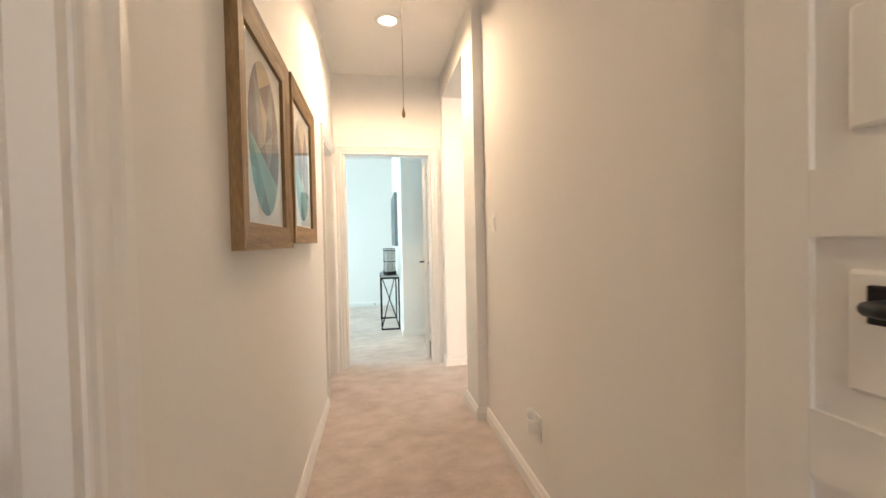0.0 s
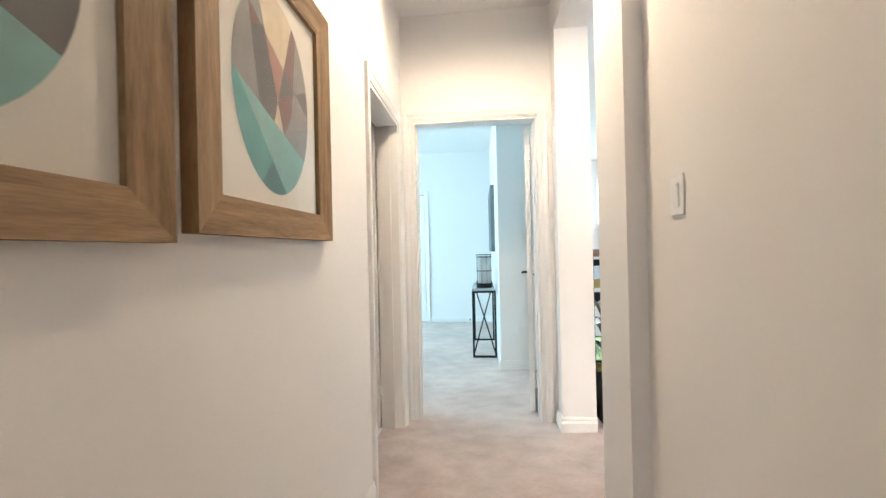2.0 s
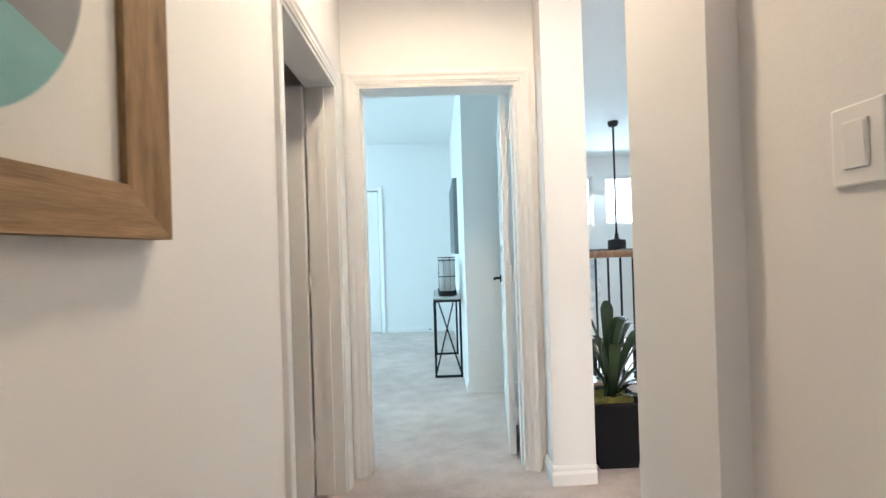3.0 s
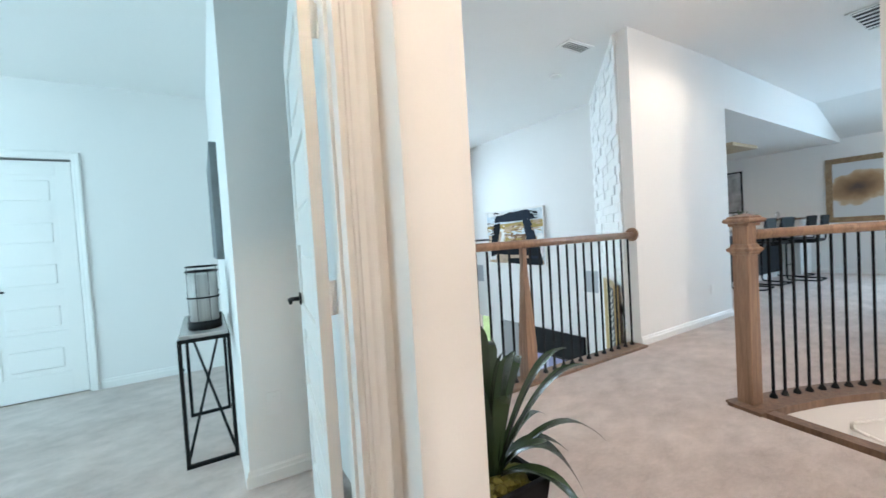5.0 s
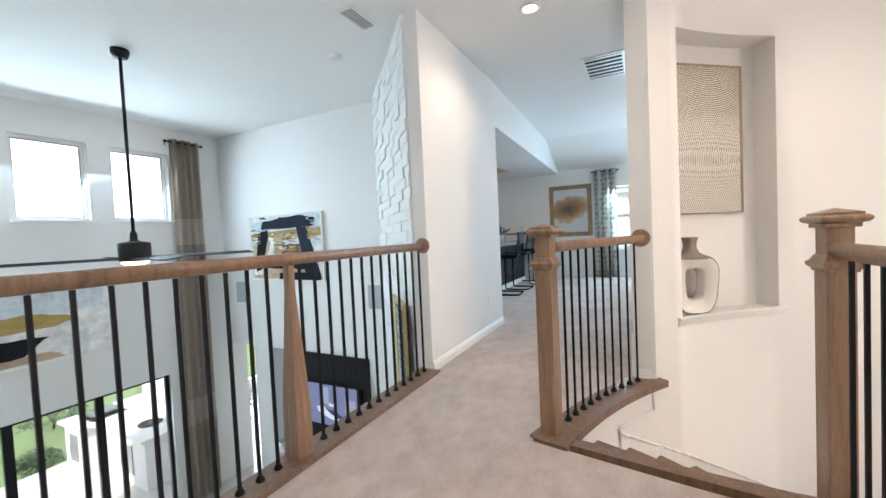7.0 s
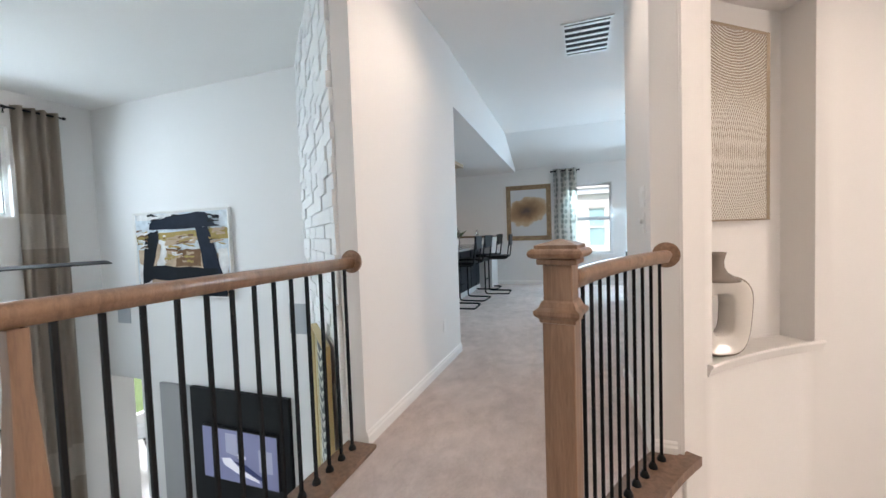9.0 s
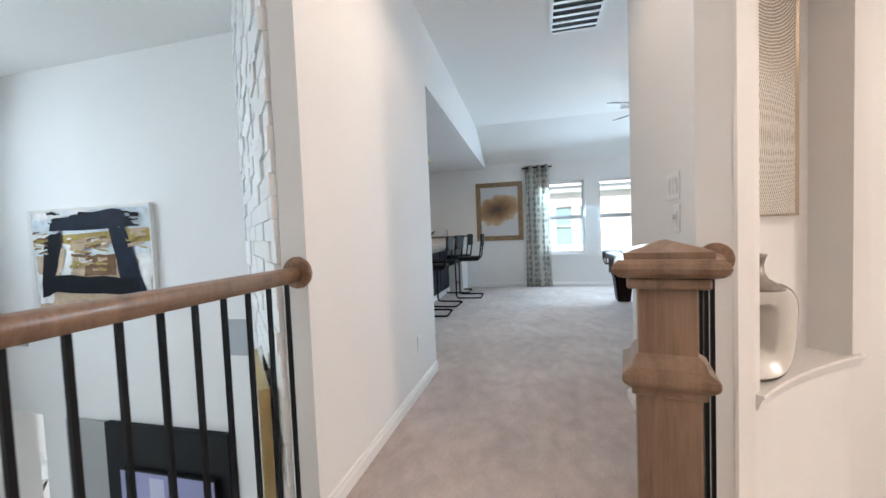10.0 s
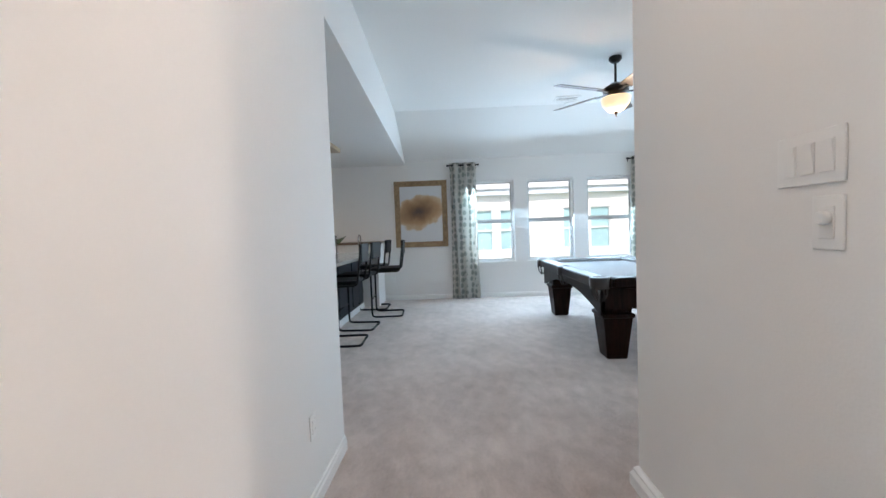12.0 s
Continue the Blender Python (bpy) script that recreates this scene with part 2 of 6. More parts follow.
def prism(bm, outline, z0, z1):
    lo = [bm.verts.new((x, y, z0)) for x, y in outline]
    hi = [bm.verts.new((x, y, z1)) for x, y in outline]
    n = len(outline)
    bm.faces.new(lo[::-1])
    bm.faces.new(hi)
    for k in range(n):
        bm.faces.new((lo[k], lo[(k + 1) % n], hi[(k + 1) % n], hi[k]))


def mesh_of(name, bm, mats):
    bmesh.ops.recalc_face_normals(bm, faces=bm.faces)
    me = bpy.data.meshes.new(name)
    bm.to_mesh(me)
    bm.free()
    for m in mats if isinstance(mats, (list, tuple)) else (mats,):
        me.materials.append(m)
    return me


def part(name, bm, mats, parent, label=""):
    ob = new(name, mesh_of(name, bm, mats))
    ob.parent = parent
    return tagged(ob, label)


def thing(name, m, label, category, group=""):
    ob = new(name)
    ob.empty_display_size = 0.1
    ob.matrix_world = m
    return tagged(ob, label, category, group)


def solid(name, bm, mats, label, category, kind="", group=""):
    return tagged(new(name, mesh_of(name, bm, mats)), label, category, group, kind)


def structure(name, bm, mats, label, category):
    return solid(name, bm, mats, label, category, "structure")


def wall(name, axis, c0, c1, a0, a1, z0, z1, holes=(), mats=None, label="smooth off-white painted drywall wall", cat="wall"):
    """A wall of thickness c0..c1 that runs along axis from a0 to a1, with holes (a0, a1, z0, z1) right through it."""
    ca = sorted({a0, a1, *[min(max(v, a0), a1) for h in holes for v in h[:2]]})
    cz = sorted({z0, z1, *[min(max(v, z0), z1) for h in holes for v in h[2:]]})

    def full(i, k):
        if not (0 <= i < len(ca) - 1 and 0 <= k < len(cz) - 1):
            return False
        a, z = (ca[i] + ca[i + 1]) / 2, (cz[k] + cz[k + 1]) / 2
        return not any(h[0] < a < h[1] and h[2] < z < h[3] for h in holes)

    bm = bmesh.new()
    put = (lambda a, c, z: (a, c, z)) if axis == "x" else (lambda a, c, z: (c, a, z))

    def quad(*pts):
        bm.faces.new([bm.verts.new(put(*p)) for p in pts])

    for i in range(len(ca) - 1):
        for k in range(len(cz) - 1):
            if not full(i, k):
                continue
            p, q, r, s = ca[i], ca[i + 1], cz[k], cz[k + 1]
            quad((p, c0, r), (q, c0, r), (q, c0, s), (p, c0, s))
            quad((p, c1, r), (p, c1, s), (q, c1, s), (q, c1, r))
            if not full(i - 1, k):
                quad((p, c0, r), (p, c0, s), (p, c1, s), (p, c1, r))
            if not full(i + 1, k):
                quad((q, c0, r), (q, c1, r), (q, c1, s), (q, c0, s))
            if not full(i, k - 1):
                quad((p, c0, r), (p, c1, r), (q, c1, r), (q, c0, r))
            if not full(i, k + 1):
                quad((p, c0, s), (q, c0, s), (q, c1, s), (p, c1, s))
    bmesh.ops.remove_doubles(bm, verts=bm.verts, dist=0.0005)
    return structure(name, bm, mats or PAINT, label, cat)


def arc(cx, cy, r, d0, d1, n, z=0.0):
    return [(cx + r * math.cos(radians(d0 + (d1 - d0) * i / n)), cy + r * math.sin(radians(d0 + (d1 - d0) * i / n)), z) for i in range(n + 1)]


# ---- the large structure ----
CX, CY, RW = 2.88, 1.81, 3.18          # the round stairwell
LOW = -3.05                            # lower floor
HC, LC = 2.78, 3.10                    # ceilings of hall and landing
XL, XR = 0.165, 1.25                    # hall walls
YC, YE = 6.16, 4.59                    # corridor walls
XF = 11.41                             # far wall of the game room
XA, YN = 5.93, 11.30                   # art wall and window wall of the tall room

# floors
bm = bmesh.new()
box(bm, XL - 0.14, 1.41, -1.6, 4.95, -0.30, 0.0)
structure("floor_hall", bm, CARPET, "beige cut-pile carpet with footprints", "carpet")
bm = bmesh.new()
box(bm, -3.0, 1.29, 4.95, 8.6, -0.30, 0.0)
structure("floor_bedroom", bm, CARPET, "beige cut-pile carpet with footprints", "carpet")
rim = [p[:2] for p in arc(CX, CY, RW + 0.06, 76.5, 54.0, 18)]
bm = bmesh.new()
prism(bm, [(1.41, 3.92), (3.36, 3.92), (3.52, 4.9)] + rim + [(4.74, 4.50), (5.93, 4.50), (5.93, 4.20), (6.35, 4.20), (6.35, 6.26), (4.39, 6.26), (4.39, 6.11), (1.41, 6.11)], -0.30, 0.0)
structure("floor_landing", bm, CARPET, "beige cut-pile carpet with tread marks", "carpet")
bm = bmesh.new()
box(bm, 6.35, XF + 0.1, -1.0, 9.2, -0.30, 0.0)
structure("floor_game_room", bm, CARPET, "greyish beige cut-pile carpet with vacuum marks", "carpet")
TILE = material("floor_tile", (0.52, 0.49, 0.45), 0.3, vary=0.05, blotch=3, coat=0.1)
bm = bmesh.new()
box(bm, 1.2, 9.6, -1.6, 14.6, LOW - 0.2, LOW)
structure("floor_lower", bm, TILE, "pale polished tile floor of the lower storey", "floor")

# ceilings
bm = bmesh.new()
box(bm, XL - 0.14, 1.29, -1.6, 4.90, HC, HC + 0.1)
structure("ceiling_hall", bm, CEIL, "flat white textured ceiling", "ceiling")
bm = bmesh.new()
box(bm, -3.1, 1.29, 5.02, 8.66, 2.74, 2.84)
structure("ceiling_bedroom", bm, CEIL, "flat white textured ceiling", "ceiling")
bm = bmesh.new()
box(bm, 1.29, 6.0, -1.6, 11.5, LC, LC + 0.1)
box(bm, 6.0, 9.95, -1.1, 6.4, LC, LC + 0.099)
structure("ceiling_main", bm, CEIL, "high flat white textured ceiling", "ceiling")
bm = bmesh.new()
pts = [(9.95, LC), (XF + 0.12, 2.58), (XF + 0.12, LC + 0.1), (9.95, LC + 0.1)]
lo, hi = [bm.verts.new((x, -1.1, z)) for x, z in pts], [bm.verts.new((x, 6.4, z)) for x, z in pts]
bm.faces.new(lo), bm.faces.new(hi[::-1])
for k in range(4):
    bm.faces.new((lo[k], hi[k], hi[(k + 1) % 4], lo[(k + 1) % 4]))
structure("ceiling_slope", bm, CEIL, "sloping white ceiling above the far windows", "ceiling")
bm = bmesh.new()
prism(bm, [(6.27, 6.17), (XF, 6.35), (XF, 9.2), (6.27, 9.2)], 2.55, LC + 0.1)
structure("ceiling_soffit", bm, PAINT, "dropped white soffit above the bar alcove", "ceiling")
bm = bmesh.new()
box(bm, 6.0, 9.6, 10.2, 14.6, -0.45, -0.3)
structure("ceiling_lower", bm, CEIL, "white ceiling of the lower side room", "ceiling")

# walls round the hall
wall("wall_hall_west", "y", XL - 0.14, XL, -1.6, 4.90, -0.3, HC, [(0.86, 1.66, -0.31, 2.05), (4.09, 4.77, -0.31, 2.0)])
wall("wall_hall_east", "y", XR, 1.41, -1.6, 3.60, -0.3, LC)
wall("wall_opening", "y", 1.185, 1.395, 3.60, 4.90, -0.3, LC, [(3.915, 4.77, -0.31, 2.55)])
wall("wall_hall_south", "x", -1.72, -1.6, XL - 0.14, 1.41, -0.3, HC)
wall("wall_hall_north", "x", 4.90, 5.02, -3.1, 1.41, -0.3, LC, [(0.240, 1.09, -0.31, 2.05)])
wall("wall_closet", "y", -1.3, -1.2, 2.5, 4.90, -0.3, HC)
wall("wall_closet_south", "x", 2.4, 2.5, -1.3, XL - 0.14, -0.3, HC)
wall("wall_side_room", "y", -0.9, -0.8, -1.6, 2.4, -0.3, HC)
bm = bmesh.new()
box(bm, -1.3, XL - 0.14, -1.6, 4.90, HC - 0.05, HC + 0.05)
box(bm, -1.3, XL - 0.14, -1.6, 4.90, -0.3, 0.0)
structure("closet_shell", bm, CEIL, "plain white floor and ceiling behind side doors", "closet")
# bedroom
wall("wall_bedroom_north", "x", 8.54, 8.66, -3.1, 0.99, -0.3, 2.84, [(-0.86, -0.20, -0.31, 2.07)])
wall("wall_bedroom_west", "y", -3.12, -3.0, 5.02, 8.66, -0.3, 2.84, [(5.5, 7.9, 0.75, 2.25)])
wall("wall_bedroom_jog", "x", 6.04, 6.16, 0.865, 1.29, -0.3, 2.84)
wall("wall_bedroom_east", "y", 0.865, 0.99, 6.16, 8.66, -0.3, 2.84)
wall("wall_behind_bedroom_door", "x", 8.66, 8.76, -1.0, 0.0, -0.3, 2.84)
# tall room
wall("wall_tall_west", "y", 1.29, 1.41, 5.02, YN + 0.12, LOW, LC)
wall("wall_tall_north", "x", YN, YN + 0.14, 1.29, XA + 0.12, LOW, LC,
     [(2.26, 3.02, 1.61, 2.68), (3.29, 4.05, 1.61, 2.68), (4.31, 5.08, 1.61, 2.68), (2.2, 4.90, LOW - 0.1, -0.84)])
wall("wall_art", "y", XA, XA + 0.3, 7.80, YN, LOW, LC, [(10.62, 11.27, LOW - 0.1, -0.60)])
wall("wall_under_landing", "x", 6.02, 6.12, 1.29, 4.42, LOW, -0.30)
wall("wall_corridor_north", "x", YC, YC + 0.12, 4.35, 6.27, LOW, LC)
bm = bmesh.new()
prism(bm, [(4.35, 6.28), (4.48, 6.28), (6.05, 7.80), (5.93, 7.80)], LOW, LC)
structure("wall_diagonal", bm, PAINT, "off-white painted diagonal wall behind stone tiles", "wall")
# bar alcove and game room
wall("wall_alcove_west", "y", 6.15, 6.27, 6.28, 9.2, -0.3, LC)
wall("wall_alcove_north", "x", 9.1, 9.2, 6.27, XF, -0.3, LC)
wall("wall_game_east", "y", XF, XF + 0.14, -1.1, 9.2, -0.3, LC + 0.1,
     [(4.33, 5.20, 0.67, 2.20), (3.22, 4.09, 0.67, 2.20), (2.11, 2.98, 0.67, 2.20)])
wall("wall_game_south", "x", -1.1, -1.0, 6.3, XF, -0.3, LC, [(7.6, 10.8, 0.67, 2.2)])
wall("wall_game_west", "y", 6.25, 6.35, -1.0, 4.26, -0.3, LC)
wall("wall_corridor_return", "y", 5.80, 5.90, 4.20, 4.44, -0.3, LC)
wall("wall_corridor_south", "x", 4.44, YE, 4.72, 5.91, -0.3, LC)
wall("wall_corner_fill", "x", 4.14, 4.26, 5.8, 6.35, -0.3, LC)
# foyer
wall("wall_foyer_west", "y", 1.29, 1.41, -1.6, 3.92, LOW, -0.3)
wall("wall_foyer_south", "x", -1.6, -1.45, 1.29, 6.4, LOW, LC, [(2.3, 4.1, 0.1, 2.4)])
wall("wall_foyer_low", "x", 3.82, 3.92, 1.41, 3.36, LOW, -0.3)
# lower side room
wall("wall_side_low_east", "y", 9.4, 9.52, 10.0, 14.6, LOW, -0.3)
wall("wall_side_low_north", "x", 14.4, 14.52, 6.0, 9.5, LOW, -0.3, [(8.1, 9.3, -2.6, -0.75)])
wall("wall_side_low_south", "x", 10.05, 10.15, 6.23, 9.5, LOW, -0.3)
wall("wall_side_low_west", "y", 5.95, 6.07, YN + 0.14, 14.5, LOW, -0.3)

# the round stair wall with its niche
RS = 3.22                              # the round wall itself
NZ0, NZ1, NA0, NA1, ND = 0.43, 2.70, 31.5, 49.0, 0.22
bm = bmesh.new()
angs = [-88 + i * (NA0 + 88) / 40 for i in range(41)] + [NA0 + i * (NA1 - NA0) / 8 for i in range(1, 9)] + [NA1 + i * (55.2 - NA1) / 4 for i in range(1, 5)]


def ring(r, a, z):
    return (CX + r * math.cos(radians(a)), CY + r * math.sin(radians(a)), z)


for a, b in zip(angs, angs[1:]):
    for z0, z1 in ((LOW, NZ0), (NZ0, NZ1), (NZ1, LC)):
        inside = NA0 <= (a + b) / 2 <= NA1 and z0 == NZ0
        r = RS + ND if inside else RS
        f = bm.faces.new([bm.verts.new(ring(r, c, z)) for c, z in ((a, z0), (b, z0), (b, z1), (a, z1))])
        f.smooth = True
        ro = RS + ND + 0.03 if inside else RS + 0.08
        bm.faces.new([bm.verts.new(ring(ro, c, z)) for c, z in ((a, z0), (a, z1), (b, z1), (b, z0))])
        if inside:
            for z in (NZ0, NZ1):
                bm.faces.new([bm.verts.new(ring(c, d, z)) for c, d in ((RS, a), (RS, b), (RS + ND, b), (RS + ND, a))])
for a in (NA0, NA1):
    bm.faces.new([bm.verts.new(ring(r, a, z)) for r, z in ((RS, NZ0), (RS + ND, NZ0), (RS + ND, NZ1), (RS, NZ1))])
bmesh.ops.remove_doubles(bm, verts=bm.verts, dist=0.0005)
structure("wall_stair_round", bm, PAINT, "curved off-white stair wall with a tall recessed niche", "wall")
# the wall under the curved landing edge
bm = bmesh.new()
outer, inner = arc(CX, CY, RW, 76.5, 54.6, 16), arc(CX, CY, RW + 0.1, 76.5, 54.6, 16)
prism(bm, [p[:2] for p in outer] + [p[:2] for p in inner[::-1]], LOW, -0.034)
structure("wall_landing_rim", bm, PAINT, "curved white wall below the landing edge", "wall")

# ---- railings ----


def baluster(parent, x, y, z0, z1):
    ob = new("baluster", BALUSTER)
    ob.parent = parent
    ob.matrix_local = pose(x, y, z0) @ Matrix.Diagonal((1, 1, (z1 - z0), 1))
    sh = new("shoe", SHOE)
    sh.parent = parent
    sh.matrix_local = pose(x, y, z0)


bm = bmesh.new()
box(bm, -0.007, 0.007, -0.007, 0.007, 0, 1)
BALUSTER = mesh_of("baluster", bm, IRON)
bm = bmesh.new()
lathe(bm, [(0.022, 0), (0.022, 0.008), (0.016, 0.02), (0.011, 0.03)], 10)
SHOE = mesh_of("shoe", bm, IRON)
RAIL_PROFILE = [(-0.018, -0.030), (-0.022, -0.014), (-0.030, -0.004), (-0.032, 0.012), (-0.024, 0.026), (-0.010, 0.032),
                (0.010, 0.032), (0.024, 0.026), (0.032, 0.012), (0.030, -0.004), (0.022, -0.014), (0.018, -0.030)]


def square_loft(bm, steps):
    """A square moulding about the upright axis, from (half width, height) steps."""
    tiers = [[bm.verts.new((sx * w, sy * w, z)) for sx, sy in ((-1, -1), (1, -1), (1, 1), (-1, 1))] for w, z in steps]
    bm.faces.new(tiers[0][::-1])
    bm.faces.new(tiers[-1])
    for lo_t, hi_t in zip(tiers, tiers[1:]):
        for k in range(4):
            bm.faces.new((lo_t[k], lo_t[(k + 1) % 4], hi_t[(k + 1) % 4], hi_t[k]))


def newel(name, x, y, turn, label):
    t = thing(name, pose(x, y, 0, 0, 0, turn), label, "newel post")
    h = 0.048
    bm = bmesh.new()
    box(bm, -h, h, -h, h, -0.25, 0.97, 0.004)
    part("shaft", bm, OAK, t)
    bm = bmesh.new()
    square_loft(bm, [(h - 0.002, 0.960), (h + 0.006, 0.964), (h + 0.007, 0.974), (h + 0.018, 0.984), (h + 0.021, 0.990), (h + 0.021, 1.000), (h + 0.016, 1.004), (h + 0.008, 1.010), (h + 0.002, 1.026), (h - 0.004, 1.032)])
    part("collar", bm, OAK, t)
    bm = bmesh.new()
    box(bm, -h + 0.004, h - 0.004, -h + 0.004, h - 0.004, 1.028, 1.15, 0.003)
    part("head_block", bm, OAK, t)
    bm = bmesh.new()
    box(bm, -h - 0.012, h + 0.012, -h - 0.012, h + 0.012, 1.142, 1.160, 0.004)
    part("cap_neck", bm, OAK, t)
    bm = bmesh.new()
    square_loft(bm, [(h + 0.012, 1.160), (h + 0.024, 1.163), (h + 0.031, 1.169), (h + 0.034, 1.177), (h + 0.031, 1.185), (h + 0.024, 1.191)])
    part("cap_moulding", bm, OAK, t, "rounded oak moulding")
    bm = bmesh.new()
    tiers = [[bm.verts.new((sx * w, sy * w, z)) for sx, sy in ((-1, -1), (1, -1), (1, 1), (-1, 1))] for w, z in ((h + 0.016, 1.190), (h + 0.016, 1.202))]
    top = bm.verts.new((0, 0, 1.221))
    bm.faces.new(tiers[0][::-1])
    for k in range(4):
        bm.faces.new((tiers[0][k], tiers[0][(k + 1) % 4], tiers[1][(k + 1) % 4], tiers[1][k]))
        bm.faces.new((tiers[1][k], tiers[1][(k + 1) % 4], top))
    part("cap", bm, OAK, t, "pyramid-topped oak cap")
    return t


def rosette(parent, m):
    bm = bmesh.new()
    lathe(bm, [(0.067, 0), (0.067, 0.010), (0.0655, 0.014), (0.062, 0.0165), (0.030, 0.0165)], 36)
    bm.normal_update()
    for f in bm.faces:
        f.smooth = abs(f.normal.z) < 0.5
    ob = part("rosette", bm, OAK, parent, "round oak wall rosette")
    ob.matrix_local = m


# straight railing beside the tall room
r1 = thing("railing", pose(0, 0, 0), "oak handrail with black iron balusters above the tall room", "railing", "landing railings")
bm = bmesh.new()
sweep(bm, [(1.41, YC + 0.045, 1.093), (4.34, YC + 0.045, 1.093)], RAIL_PROFILE, smooth=True)
part("handrail", bm, OAK, r1)
bm = bmesh.new()
box(bm, 1.41, 4.36, 6.095, 6.29, -0.012, 0.022, 0.008)
part("base_board", bm, OAK_DARK, r1)
rosette(r1, pose(4.352, YC + 0.045, 1.10, 0, -90, 0))
bm = bmesh.new()
prof = [(0.052, 0.02), (0.052, 0.10), (0.050, 0.30), (0.020, 0.92), (0.020, 1.06)]
prev = None
for w, z in prof:
    cur = [bm.verts.new((2.90 + sx * w, YC + 0.045 + sy * w, z)) for sx, sy in ((-1, -1), (1, -1), (1, 1), (-1, 1))]
    if prev:
        for k in range(4):
            bm.faces.new((prev[k], prev[(k + 1) % 4], cur[(k + 1) % 4], cur[k]))
    prev = cur
part("tapered_post", bm, OAK, r1, "tapered square oak post")
n = 26
for i in range(n):
    x = 4.27 - i * 0.108
    if abs(x - 2.90) > 0.05:
        baluster(r1, x, YC + 0.045, 0.022, 1.06)

# curved railing at the head of the stair
newel("newel_post", 3.652, 4.999, -11, "square oak newel post with pyramid cap at stair head")
r2 = thing("railing", pose(0, 0, 0), "short curved oak handrail with black balusters", "railing", "landing railings")
RB = 3.265
bm = bmesh.new()
sweep(bm, [(3.67, 4.990, 1.085)] + arc(CX, CY, RB, 74.4, 56.5, 16, 1.085) + [(4.74, 4.515, 1.085)], RAIL_PROFILE, smooth=True)
part("handrail", bm, OAK, r2)
bm = bmesh.new()
o, i_ = arc(CX, CY, RW - 0.035, 78.5, 54.2, 20), arc(CX, CY, RW + 0.16, 78.5, 54.2, 20)
prism(bm, [p[:2] for p in o] + [p[:2] for p in i_[::-1]], -0.026, 0.022)
part("base_board", bm, OAK_DARK, r2)
rosette(r2, pose(4.72, 4.52, 1.092, 0, -90, 0))
for i in range(10):
    a = 73.2 - i * 1.74
    baluster(r2, CX + RB * math.cos(radians(a)), CY + RB * math.sin(radians(a)), 0.022, 1.06)

# guard on the other side of the stair head
newel("newel_post", 3.56, 3.805, 8, "square oak newel post with pyramid cap beside stairwell")
r3 = thing("railing", pose(0, 0, 0), "oak guard rail with black iron balusters above the stairwell", "railing", "landing railings")
bm = bmesh.new()
sweep(bm, [(3.53, 3.81, 1.05), (1.41, 3.81, 1.05)], RAIL_PROFILE, smooth=True)
part("handrail", bm, OAK, r3)
bm = bmesh.new()
box(bm, 1.41, 3.52, 3.73, 3.95, -0.024, 0.022, 0.008)
part("base_board", bm, OAK_DARK, r3)
for i in range(17):
    baluster(r3, 3.40 - i * 0.112, 3.81, 0.022, 1.025)

# stair nosing and treads
bm = bmesh.new()
prism(bm, [(3.40, 3.74), (3.50, 3.73), (3.565, 4.40), (3.63, 4.86), (3.72, 4.93), (3.74, 5.06), (3.585, 5.11), (3.475, 4.35)], -0.026, 0.016)
structure("stair_nosing", bm, OAK_DARK, "dark oak landing nosing at the stair head", "nosing")
stair = thing("staircase", pose(0, 0, 0), "winding stair with stained oak treads and white risers", "staircase")
RISE, GOING, NOSE_1, FALL_1 = 0.197, 7.2, 69.6, -0.15
for i in range(12):
    a0 = NOSE_1 - GOING * i
    a1 = a0 + (GOING + 0.6 if i else 7.5)
    z = FALL_1 - RISE * i
    bm = bmesh.new()
    o, q = arc(CX, CY, RW - 0.004, a1, a0, 5), arc(CX, CY, 2.08, a1, a0, 5)
    prism(bm, [p[:2] for p in o] + [p[:2] for p in q[::-1]], z - 0.028, z)
    bmesh.ops.bevel(bm, geom=[e for e in bm.edges if e.calc_length() > 0.5], offset=0.008, segments=2, affect="EDGES")
    part("tread", bm, OAK_DARK, stair)
    bm = bmesh.new()
    o, q = arc(CX, CY, RW - 0.006, a0 + 1.0, a0 + 0.6, 1), arc(CX, CY, 2.10, a0 + 1.0, a0 + 0.6, 1)
    prism(bm, [p[:2] for p in o] + [p[:2] for p in q[::-1]], z - RISE, z - 0.028)
    part("riser", bm, TRIM, stair, "white painted riser")
bm = bmesh.new()
prism(bm, [(3.45, 3.80), (3.48, 3.80), (3.61, 4.88), (3.58, 4.90)], FALL_1 - 0.03, -0.026)
part("riser", bm, TRIM, stair, "white painted riser")

# skirt board that follows the stair, with a bead along its upper edge
SKIRT = [(56.2, -0.03), (56.8, -0.03), (56.8, -0.175), (64.5, -0.175), (64.5, -0.212)] + [(64.5 - 2.0 * k, -0.212 - 0.0575 * k) for k in range(1, 44)]


def skirt_radius(a):
    return RW if a > 54.7 else RS


